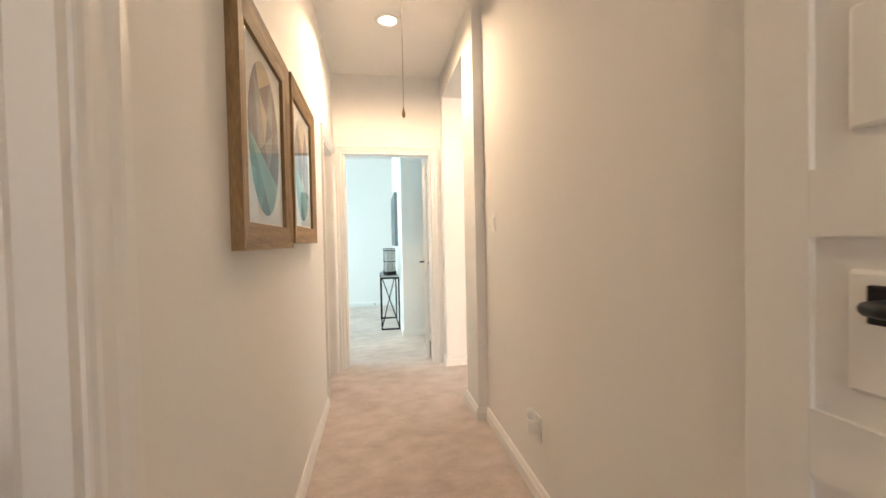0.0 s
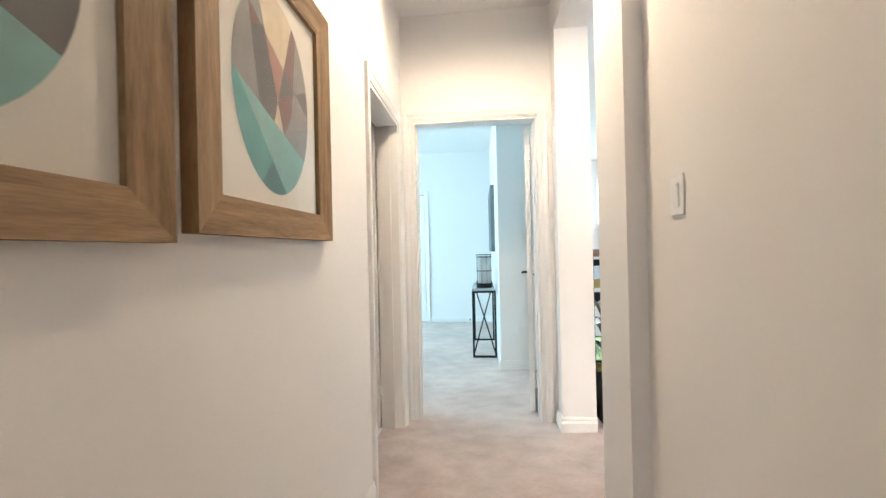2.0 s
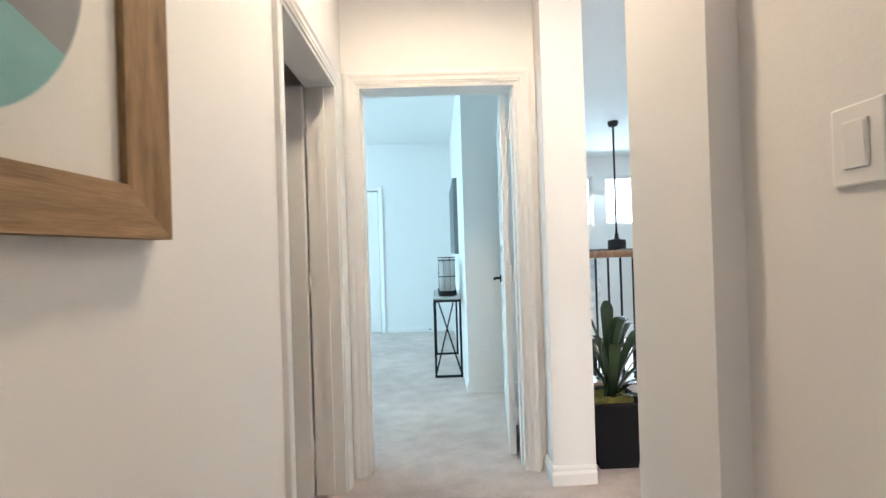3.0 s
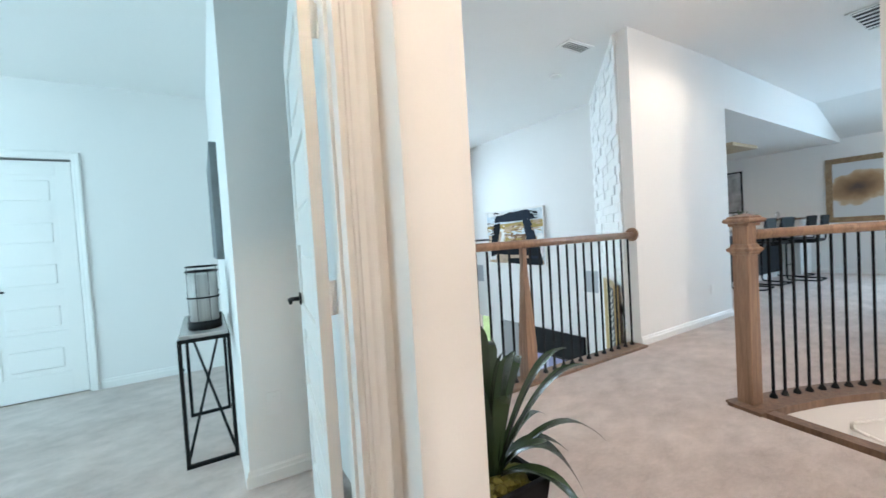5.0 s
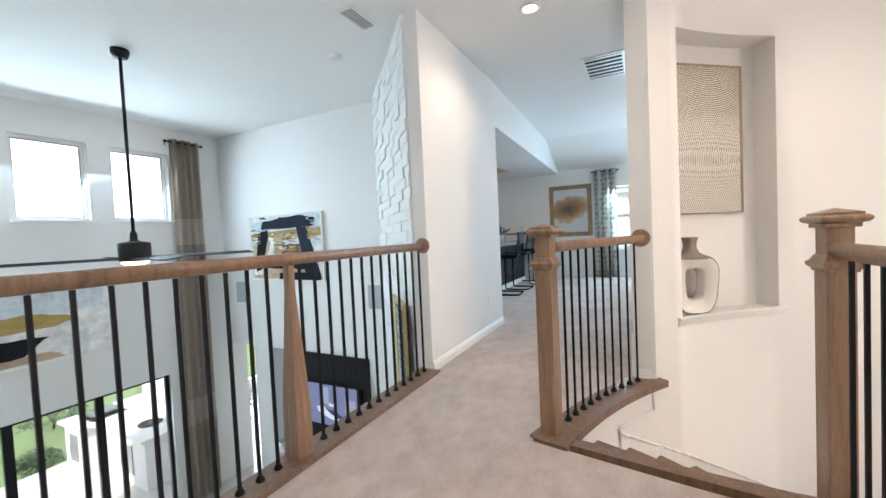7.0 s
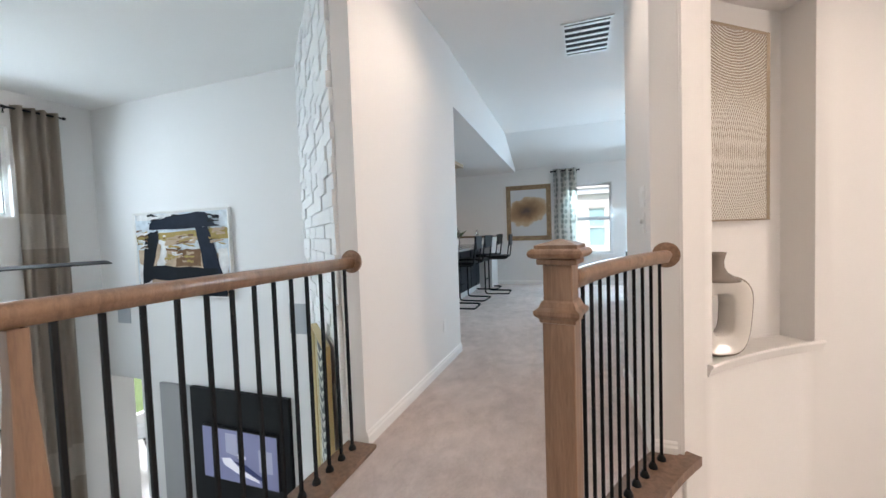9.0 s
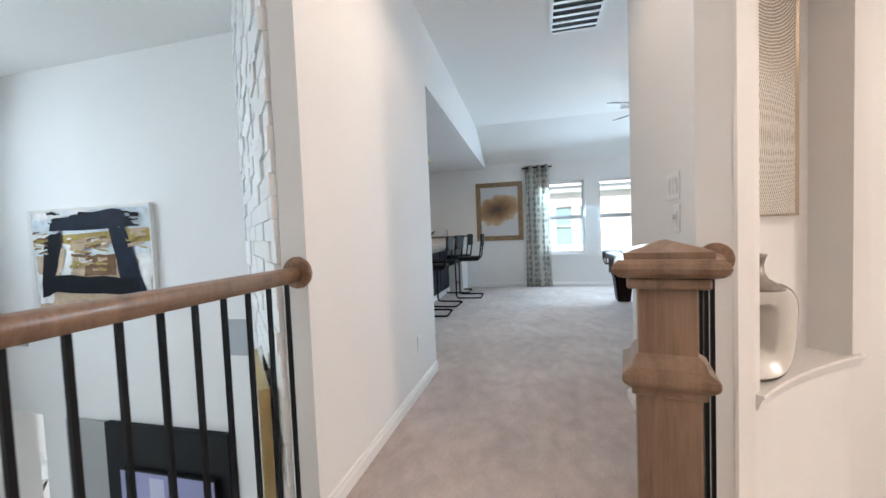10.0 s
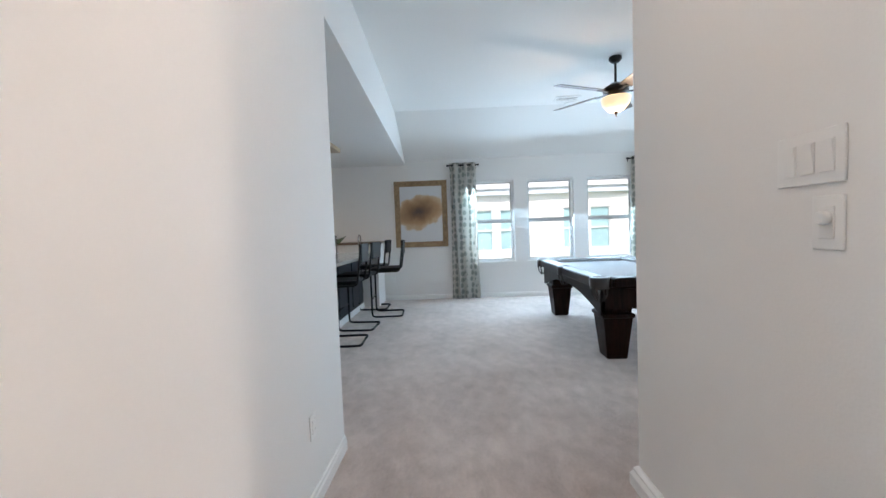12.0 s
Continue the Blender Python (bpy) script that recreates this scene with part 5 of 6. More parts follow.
for k, (a0, a1) in enumerate(((4.33, 5.20), (3.22, 4.09), (2.11, 2.98))):
    window("window_%d" % (k + 1), "y", XF, XF + 0.14, a0, a1, 0.67, 2.20, True, "white double-hung window with bright daylight")
for k, (a0, a1) in enumerate(((2.26, 3.02), (3.29, 4.05), (4.31, 5.08))):
    window("window_%d" % (k + 4), "x", YN, YN + 0.14, a0, a1, 1.61, 2.68, False, "high square white window with bright daylight")

# sliding glass doors to the patio
slide = thing("window_7", pose(0, 0, 0), "wide black-framed sliding patio door", "patio door")
slide["kind"] = "structure"
for x0, x1 in ((2.2, 3.10), (3.10, 4.0), (4.0, 4.90)):
    bm = bmesh.new()
    y0, y1 = YN + 0.05, YN + 0.10
    for b0, b1, z0, z1 in ((x0, x0 + 0.04, LOW, -0.84), (x1 - 0.055, x1, LOW, -0.84), (x0 + 0.04, x1 - 0.055, LOW, LOW + 0.07), (x0 + 0.04, x1 - 0.055, -0.88, -0.84)):
        box(bm, b0, b1, y0, y1, z0, z1)
    part("door_frame", bm, BLACK, slide)
    bm = bmesh.new()
    box(bm, x0 + 0.04, x1 - 0.055, YN + 0.07, YN + 0.075, LOW + 0.07, -0.88)
    p = part("pane", bm, GLAZE, slide)
    p.visible_shadow = False

# ---- curtains ----


def leaf_cloth():
    m = bpy.data.materials.new("leaf_print_cloth")
    m.use_nodes = True
    nt = m.node_tree
    b = nt.nodes["Principled BSDF"]
    tc = nt.nodes.new("ShaderNodeTexCoord")
    mp = nt.nodes.new("ShaderNodeMapping")
    mp.inputs["Scale"].default_value = (1.0, 1.0, 0.8)
    nt.links.new(tc.outputs["Object"], mp.inputs["Vector"])
    vo = nt.nodes.new("ShaderNodeTexVoronoi")
    vo.inputs["Scale"].default_value, vo.inputs["Randomness"].default_value = 11.0, 0.35
    nt.links.new(mp.outputs["Vector"], vo.inputs["Vector"])
    r = nt.nodes.new("ShaderNodeValToRGB")
    e = r.color_ramp.elements
    e[0].position, e[0].color = 0.38, (0.38, 0.40, 0.36, 1)
    e[1].position, e[1].color = 0.47, (0.70, 0.68, 0.63, 1)
    nt.links.new(vo.outputs["Distance"], r.inputs["Fac"])
    nt.links.new(r.outputs["Color"], b.inputs["Base Color"])
    b.inputs["Roughness"].default_value = 0.9
    return m


LEAFCLOTH = leaf_cloth()
TAUPECLOTH = material("taupe_cloth", (0.46, 0.385, 0.31), 0.9, vary=0.08, scale=220, bump=0.2)
LIGHTCLOTH = material("sand_cloth", (0.62, 0.55, 0.47), 0.9, vary=0.08, scale=220, bump=0.2)


def curtain(m, w, h, waves, amp, cloth, label, rod, bands=(), grommets=True):
    """A gathered curtain along x, its foot at the origin; rod is how far the rod runs to either side of its middle."""
    t = thing("curtain", m, label, "curtain")
    rng = random.Random(int(w * 1000) + waves)
    nx, nz = waves * 8, 14
    ph = [rng.uniform(-0.5, 0.5) for _ in range(waves + 1)]
    bm = bmesh.new()
    grid = []
    for k in range(nz + 1):
        v = k / nz
        row = []
        for i in range(nx + 1):
            u = i / nx
            a = u * waves * 2 * math.pi + ph[int(u * waves)] * 0.3 * (1 - v)
            x = (u - 0.5) * w * (1.0 + 0.10 * (1 - v)) + 0.012 * math.sin(a * 0.5 + 3 * v)
            y = amp * math.sin(a) * (1.0 - 0.25 * math.sin(v * math.pi)) + 0.01 * math.sin(2.3 * a + 4 * v)
            row.append(bm.verts.new((x, y, v * h)))
        grid.append(row)
    for k in range(nz):
        for i in range(nx):
            f = bm.faces.new((grid[k][i], grid[k][i + 1], grid[k + 1][i + 1], grid[k + 1][i]))
            f.smooth = True
            zc = (k + 0.5) / nz * h
            if any(b0 < zc < b1 for b0, b1 in bands):
                f.material_index = 1
    bmesh.ops.solidify(bm, geom=bm.faces[:], thickness=0.004)
    part("cloth", bm, (cloth, LIGHTCLOTH), t)
    zr = h - 0.045
    bm = bmesh.new()
    tube(bm, [(-rod, 0, zr), (rod, 0, zr)], 0.012, 10)
    for s in (-1, 1):
        tube(bm, [(s * rod, 0, zr), (s * (rod + 0.03), 0, zr)], 0.018, 10)
        tube(bm, [(s * (rod - 0.03), 0, zr), (s * (rod - 0.03), 0.10, zr), (s * (rod - 0.03), 0.10, zr - 0.05)], 0.007, 6)
    part("rod", bm, BLACK, t, "short black curtain rod")
    if grommets:
        for i in range(waves * 2):
            bm = bmesh.new()
            x = ((i + 0.5) / (waves * 2) - 0.5) * w
            tube(bm, [(x, 0.026 * math.cos(a), zr + 0.026 * math.sin(a)) for a in [2 * math.pi * q / 12 for q in range(12)]], 0.006, 5, closed=True)
            part("grommet", bm, IRON, t)
    return t


curtain(pose(11.31, 5.27, 0.012, 0, 0, -90), 0.48, 2.52, 3, 0.045, LEAFCLOTH, "grey leaf-print grommet curtain on a black rod", 0.27)
curtain(pose(11.31, 1.98, 0.012, 0, 0, -90), 0.46, 2.52, 3, 0.045, LEAFCLOTH, "grey leaf-print grommet curtain beside the window", 0.27)
curtain(pose(5.29, YN - 0.11, LOW + 0.012), 0.44, 5.96, 4, 0.05, TAUPECLOTH, "tall taupe curtain with lighter bands", 0.27, ((1.2, 1.55), (4.35, 4.75)), False)

# ---- tall room ----
MATT = material("matt_black", (0.010, 0.010, 0.011), 0.7, vary=0.15)
fan = thing("ceiling_fan", pose(3.44, 8.92, LC), "large black ceiling fan on a long downrod", "ceiling fan")
bm = bmesh.new()
lathe(bm, [(0.075, 0.0), (0.078, -0.03), (0.060, -0.075), (0.02, -0.08)], 24)
part("canopy", bm, BLACK, fan)
bm = bmesh.new()
tube(bm, [(0, 0, -0.06), (0, 0, -1.80)], 0.015, 10)
part("downrod", bm, BLACK, fan)
bm = bmesh.new()
lathe(bm, [(0.022, -1.74), (0.03, -1.76), (0.034, -1.83), (0.07, -1.84), (0.125, -1.85), (0.132, -1.86), (0.132, -2.01), (0.115, -2.03)], 32)
part("motor", bm, MATT, fan)
bm = bmesh.new()
lathe(bm, [(0.112, -2.03), (0.110, -2.05), (0.07, -2.065)], 28)
part("light", bm, glow("fan_lens", (1.0, 0.86, 0.66), 3.0), fan, "glowing round lens")
for a in (-12, 78, 168, 258):
    bm = bmesh.new()
    v = box(bm, 0.10, 1.12, -0.058, 0.058, -1.945, -1.935, 0.003)
    o = part("blade", bm, MATT, fan)
    o.matrix_local = pose(0, 0, 0, 0, 0, a) @ Matrix.Translation((0, 0, -2.0)) @ pose(0, 0, 0, 10, 0, 0) @ Matrix.Translation((0, 0, 1.94))

for y, z0, z1 in ((7.94, 0.17, 0.51), (10.87, 0.16, 0.52)):
    sp = thing("wall_speaker", at(XA, y, z0, FACE_W), "flush grey rectangular wall speaker", "speaker", "wall speakers")
    bm = bmesh.new()
    box(bm, -0.125, 0.125, -0.012, 0.0, 0.0, z1 - z0, 0.003)
    part("grille", bm, material("grey_grille", (0.40, 0.42, 0.44), 0.7, vary=0.03), sp)

fire = thing("fireplace", pose(XA, 8.97, LOW), "tall black fireplace surround with recessed niche", "fireplace")
bm = bmesh.new()
box(bm, -0.06, 0.0, -0.86, 0.67, 0.0, 2.47, 0.004)
part("surround", bm, material("black_stone", (0.006, 0.007, 0.008), 0.6, spec=0.2, vary=0.3, blotch=4), fire)
bm = bmesh.new()
box(bm, -0.12, -0.06, -0.70, 0.50, 0.12, 0.72)
part("firebox", bm, BLACK, fire)
# flat slab for the recess beside the fire, its shade painted grey
bm = bmesh.new()
box(bm, -0.045, 0.0, 0.674, 1.24, 0.0, 2.46, 0.004)
part("side_panel", bm, material("recess_shade", (0.33, 0.33, 0.33), 0.6, vary=0.04), fire, "flat panel with a recess's shade as its grey")
tv = thing("television", pose(XA - 0.061, 8.82, -1.66), "wide flat black television above the fireplace, showing a picture", "television")
bm = bmesh.new()
box(bm, -0.05, 0.0, -0.58, 0.58, 0.0, 0.65, 0.004)
part("body", bm, BLACK, tv)
bm = bmesh.new()
box(bm, -0.053, -0.050, -0.57, 0.57, 0.012, 0.638)
part("screen", bm, glow("screen_blue", (0.20, 0.21, 0.36), 0.19), tv, "lit bluish screen")
SCREEN_TONES = (glow("screen_white", (0.72, 0.72, 0.80), 0.32), glow("screen_navy", (0.02, 0.03, 0.12), 0.2), glow("screen_grey", (0.34, 0.35, 0.46), 0.25))
for tone, pts in ((2, ((0.20, 0.60), (0.02, 0.60), (0.02, 0.33), (0.20, 0.36))), (1, ((0.14, 0.58), (0.08, 0.58), (0.08, 0.36), (0.14, 0.36))), (2, ((-0.30, 0.46), (-0.50, 0.46), (-0.50, 0.20), (-0.30, 0.20))),
                  (0, ((0.28, 0.28), (0.14, 0.30), (-0.02, 0.20), (-0.28, 0.12), (-0.30, 0.06), (0.02, 0.12), (0.24, 0.20))), (1, ((0.10, 0.27), (-0.10, 0.25), (-0.42, 0.10), (-0.28, 0.10), (-0.02, 0.19))),
                  (0, ((0.02, 0.36), (-0.10, 0.35), (-0.10, 0.31), (0.02, 0.31)))):
    bm = bmesh.new()
    k = 0.0545 + 0.0006 * (tone + 1)
    bm.faces.new([bm.verts.new((-k, y, z)) for y, z in pts])
    part("screen_shape", bm, SCREEN_TONES[tone], tv)
for i, (y, s) in enumerate(((9.56, 1.0),)):
    sv = thing("vase", pose(XA - 0.40, y, LOW), "stacked silver sphere floor vase by the fireplace", "vase")
    bm = bmesh.new()
    prof = [(0.08, 0.0)]
    for k in range(5):
        for q in range(1, 7):
            u = q / 6 * math.pi
            prof.append((0.06 + 0.055 * math.sin(u), 0.02 + k * 0.22 + 0.22 * (1 - math.cos(u)) / 2))
    prof.append((0.07, 1.16))
    lathe(bm, prof, 24)
    part("body", bm, CHROME, sv)

# framed panel on the diagonal wall
gp = thing("gold_panel", pose(4.665, 6.672, -1.40, 0, 0, 223.66), "tall gold-framed leaf panel on the stone wall", "wall art")
bm = bmesh.new()
frame_bars(bm, 0.74, 1.97, 0.05, 0.05)
part("frame", bm, GOLD, gp)
bm = bmesh.new()
box(bm, -0.33, 0.33, -0.02, 0.0, 0.04, 1.93)
part("backing", bm, material("leaf_ground", (0.05, 0.06, 0.06), 0.5, vary=0.5, scale=9, blotch=4), gp)
for side_ in (-1, 1):
    bm = bmesh.new()
    box(bm, *sorted((side_ * 0.325, side_ * 0.23)), -0.026, -0.02, 0.05, 1.92)
    part("border", bm, material("pale_gold_leaf", (0.62, 0.54, 0.30), 0.5, vary=0.2, blotch=6), gp, "pale gold border strip")
rng = random.Random(3)
for k in range(24):
    for side_ in (-1, 1):
        z, tilt = 0.12 + k * 0.073, radians(34 + rng.uniform(-7, 7))
        l, w = 0.19 + rng.uniform(-0.03, 0.02), 0.024
        d, q = Vector((side_ * math.cos(tilt), 0, math.sin(tilt))), Vector((-side_ * math.sin(tilt), 0, math.cos(tilt)))
        o = Vector((0, -0.023, z))
        bm = bmesh.new()
        tip, root, mid = o + d * l, o, o + d * l * 0.45 - Vector((0, 0.008, 0))
        lv = [bm.verts.new(v) for v in (root, mid + q * w, tip, mid - q * w, mid - Vector((0, 0.006, 0)))]
        for i, j in ((0, 1), (1, 2), (2, 3), (3, 0)):
            bm.faces.new((lv[i], lv[j], lv[4]))
        part("leaf", bm, material("leaf_grey", (0.62, 0.62, 0.57), 0.5, vary=0.3, island=0.3), gp)

# white shell chair in the lower side room
st = thing("lounge_chair", pose(7.58, 13.45, LOW, 0, 0, 38), "white upholstered shell chair on black wire legs", "chair")
bm = bmesh.new()
PROFILE_S = [(-0.34, 0.40), (-0.32, 0.44), (-0.15, 0.43), (0.08, 0.41), (0.20, 0.43), (0.28, 0.52), (0.34, 0.66), (0.38, 0.80), (0.385, 0.86)]
grid = []
for k, (y, z) in enumerate(PROFILE_S):
    v = k / (len(PROFILE_S) - 1)
    half = 0.36 * (1 - 0.32 * max(0.0, v - 0.55) / 0.45) * (0.92 + 0.08 * min(1.0, v * 4))
    grid.append([bm.verts.new((half * math.sin(u * math.pi / 2), y - 0.10 * v * abs(u) ** 2, z + 0.10 * abs(u) ** 2.4 * (1 if v < 0.6 else 0.3))) for u in [i / 5 - 1 for i in range(11)]])
for r0, r1 in zip(grid, grid[1:]):
    for k in range(10):
        bm.faces.new((r0[k], r0[k + 1], r1[k + 1], r1[k])).smooth = True
bmesh.ops.solidify(bm, geom=bm.faces[:], thickness=0.045)
part("shell", bm, material("white_fabric", (0.76, 0.76, 0.75), 0.9, vary=0.03, scale=90, bump=0.2), st)
for sx in (-1, 1):
    for sy in (-1, 1):
        bm = bmesh.new()
        tube(bm, [(sx * 0.30, sy * 0.28, 0.008), (-sx * 0.04, sy * 0.05, 0.37)], 0.011, 8)
        part("leg", bm, IRON, st)

# ---- game room ----
BARTOP = material("grey_quartz", (0.48, 0.48, 0.47), 0.18, vary=0.12, scale=30, blotch=5, coat=0.2)
bar = thing("bar_counter", pose(0, 0, 0), "navy-black bar counter with pale stone top", "bar counter")
bm = bmesh.new()
box(bm, 7.9, XF - 0.62, 7.10, 7.75, 0.0, 0.92)
part("body", bm, NAVY, bar)
for i in range(4):
    bm = bmesh.new()
    x0 = 7.95 + i * 0.71
    box(bm, x0, x0 + 0.63, 7.088, 7.10, 0.14, 0.87, 0.004)
    part("front_panel", bm, NAVY, bar)
bm = bmesh.new()
box(bm, 7.9, XF - 0.62, 7.085, 7.10, 0.0, 0.09)
part("plinth", bm, TRIM, bar, "white baseboard along the bar")
bm = bmesh.new()
box(bm, 7.8, XF - 0.6, 6.80, 7.80, 0.92, 0.96, 0.004)
part("countertop", bm, BARTOP, bar, "pale grey stone slab")
bm = bmesh.new()
box(bm, XF - 0.60, XF - 0.002, 6.82, 9.0, 0.0, 1.10)
part("return_cabinet", bm, PAINT, bar, "white back-bar wall")
bm = bmesh.new()
box(bm, XF - 0.64, XF - 0.002, 6.78, 9.0, 1.10, 1.14, 0.003)
part("ledge", bm, wood("bar_ledge", (0.12, 0.08, 0.05), (0.24, 0.16, 0.10)), bar, "brown wooden ledge")


def bar_stool(m, label):
    t = thing("bar_stool", m, label, "bar stool", "stools along the bar")
    r, w = 0.014, 0.24
    bm = bmesh.new()

    def bend(p, q, s, k=0.05):
        """Three points that round the corner q between p and s."""
        p, q, s = Vector(p), Vector(q), Vector(s)
        a, b = q + (p - q).normalized() * k, q + (s - q).normalized() * k
        return [a, (a + b) / 4 + q / 2, b]

    for sx in (-1, 1):
        x = sx * w
        pts = [Vector((0, -0.25, r))] + bend((0, -0.25, r), (x, -0.25, r), (x, 0.20, r)) + bend((x, -0.25, r), (x, 0.20, r), (x, 0.20, 0.70)) + \
            bend((x, 0.20, r), (x, 0.20, 0.70), (x, -0.24, 0.70)) + bend((x, 0.20, 0.70), (x, -0.24, 0.70), (x, -0.30, 1.16)) + [Vector((x, -0.30, 1.16))]
        bm2 = bmesh.new()
        tube(bm2, pts, r, 8)
        part("side_frame", bm2, IRON, t)
    tube(bm, [(-w, 0.20, 0.28), (w, 0.20, 0.28)], 0.010, 8)
    part("foot_bar", bm, IRON, t)
    bm = bmesh.new()
    box(bm, -w + 0.012, w - 0.012, -0.23, 0.21, 0.705, 0.755, 0.018)
    part("seat", bm, material("black_leather", (0.010, 0.010, 0.011), 0.5, vary=0.2, bump=0.1, scale=160, spec=0.12), t)
    bm = bmesh.new()
    v = box(bm, -w + 0.014, w - 0.014, -0.305, -0.268, 0.95, 1.17, 0.016)
    part("backrest", bm, MATS["black_leather"], t)
    return t


s0 = bar_stool(pose(8.60, 6.83, 0, 0, 0, 3), "black leather cantilever bar stool with tubular frame")
for x, y, a in ((9.33, 6.83, -2), (10.14, 6.57, 4), (10.72, 6.90, 0)):
    copy_thing(s0, pose(x, y, 0, 0, 0, a))


def hoop(x, y, z, label):
    t = thing("bar_tap", pose(x, y, z), label, "tap", "chrome bar taps")
    bm = bmesh.new()
    lathe(bm, [(0.03, 0), (0.03, 0.012), (0.016, 0.02)], 16)
    part("base", bm, CHROME, t)
    bm = bmesh.new()
    tube(bm, [(0, 0, 0)] + [(-0.075 + 0.075 * math.cos(a), 0, 0.24 + 0.075 * math.sin(a)) for a in [math.pi * q / 12 for q in range(13)]] + [(-0.15, 0, 0.14)], 0.010, 10)
    part("spout", bm, CHROME, t)
    bm = bmesh.new()
    tube(bm, [(0, 0, 0.08), (0.06, 0, 0.10)], 0.006, 8)
    part("lever", bm, CHROME, t)


hoop(8.98, 6.98, 0.96, "chrome gooseneck tap on the bar top")
hoop(10.45, 7.02, 0.96, "chrome gooseneck tap at the end of the bar")
bp_ = thing("potted_plant", pose(9.12, 7.14, 0.96) @ Matrix.Scale(1.7, 4), "small leafy plant in a pale pot", "plant")
bm = bmesh.new()
lathe(bm, [(0.05, 0), (0.065, 0.10), (0.055, 0.10), (0.05, 0.085)], 18)
part("pot", bm, WHITE_PLASTIC, bp_)
rng = random.Random(8)
bm = bmesh.new()
for _ in range(46):
    a, e, l = rng.uniform(0, 6.28), rng.uniform(0.3, 1.4), rng.uniform(0.07, 0.16)
    d = Vector((math.cos(a) * math.cos(e), math.sin(a) * math.cos(e), math.sin(e)))
    s = d.orthogonal().normalized() * 0.02
    c = Vector((0, 0, 0.09))
    bm.faces.new([bm.verts.new(p) for p in (c + d * l * 0.3, c + d * l * 0.7 + s, c + d * l * 1.2, c + d * l * 0.7 - s)])
part("foliage", bm, material("small_leaf", (0.06, 0.10, 0.05), 0.5, vary=0.4), bp_)
# slab for a ceiling tray, the warm lamplight put into its tan colour
pend = thing("wooden_ceiling_panel", pose(9.3, 7.35, 2.55), "flush tan panel standing in for a lamplit ceiling tray", "ceiling panel")
bm = bmesh.new()
box(bm, -0.5, 0.5, -0.25, 0.25, -0.06, 0.0, 0.006)
part("panel", bm, wood("lamplit_tan", (0.40, 0.29, 0.18), (0.60, 0.46, 0.30)), pend)

MAHOG = wood("mahogany", (0.006, 0.003, 0.0025), (0.024, 0.009, 0.006), 0.42, coat=0.0, spec=0.08)
pool = thing("pool_table", pose(8.80, 3.50, 0), "dark mahogany pool table with pale grey cloth", "pool table")
PX, PY = 1.23, 0.69
bm = bmesh.new()
box(bm, -PX + 0.12, PX - 0.12, -PY + 0.12, PY - 0.12, 0.70, 0.755)
part("cloth", bm, material("pale_baize", (0.40, 0.43, 0.46), 0.9, vary=0.03, scale=300, bump=0.1), pool, "pale grey baize bed")
for sx, sy, lx, ly in ((0, -1, PX - 0.02, 0.075), (0, 1, PX - 0.02, 0.075), (-1, 0, 0.075, PY - 0.17), (1, 0, 0.075, PY - 0.17)):
    cx, cy = sx * (PX - 0.075), sy * (PY - 0.075)
    bm = bmesh.new()
    box(bm, cx - lx, cx + lx, cy - ly, cy + ly, 0.70, 0.80, 0.016)
    part("rail", bm, MAHOG, pool)
    bm = bmesh.new()
    ix, iy = cx - sx * 0.095, cy - sy * 0.095
    box(bm, ix - (0.024 if sx else lx - 0.15), ix + (0.024 if sx else lx - 0.15), iy - (0.024 if sy else ly), iy + (0.024 if sy else ly), 0.755, 0.792, 0.006)
    part("cushion", bm, MATS["pale_baize"], pool)
for sy in (-1, 1):
    bm = bmesh.new()
    n = 16
    lo_, hi_ = [], []
    for i in range(n + 1):
        u = -1 + 2 * i / n
        lo_.append((u * (PX - 0.08), 0.44 + 0.17 * (1 - u * u)))
        hi_.append((u * (PX - 0.08), 0.70))
    for y in (sy * (PY - 0.10), sy * (PY - 0.06)):
        for i in range(n):
            bm.faces.new([bm.verts.new((x, y, z)) for x, z in (lo_[i], lo_[i + 1], hi_[i + 1], hi_[i])])
    for i in range(n):
        bm.faces.new([bm.verts.new((x, y, z)) for (x, z), y in ((lo_[i], sy * (PY - 0.10)), (lo_[i + 1], sy * (PY - 0.10)), (lo_[i + 1], sy * (PY - 0.06)), (lo_[i], sy * (PY - 0.06)))])
    bmesh.ops.remove_doubles(bm, verts=bm.verts, dist=0.0005)
    part("apron", bm, MAHOG, pool, "arched mahogany side apron")
for sx in (-1, 1):
    bm = bmesh.new()
    box(bm, sx * (PX - 0.10) - 0.02, sx * (PX - 0.10) + 0.02, -PY + 0.10, PY - 0.10, 0.50, 0.70)
    part("apron", bm, MAHOG, pool, "mahogany end apron")
    for sy in (-1, 1):
        bm = bmesh.new()
        prev = None
        for w, z in ((0.088, 0.0), (0.096, 0.012), (0.135, 0.40), (0.150, 0.41), (0.150, 0.44), (0.120, 0.46), (0.135, 0.70)):
            cur = [bm.verts.new((sx * (PX - 0.26) + qx * w, sy * (PY - 0.24) + qy * w, z)) for qx, qy in ((-1, -1), (1, -1), (1, 1), (-1, 1))]
            if prev:
                for k in range(4):
                    bm.faces.new((prev[k], prev[(k + 1) % 4], cur[(k + 1) % 4], cur[k]))
            else:
                bm.faces.new(cur[::-1])
            prev = cur
        part("leg", bm, MAHOG, pool, "tapered square leg")
LEATHER = material("pocket_leather", (0.02, 0.012, 0.009), 0.45, vary=0.3)
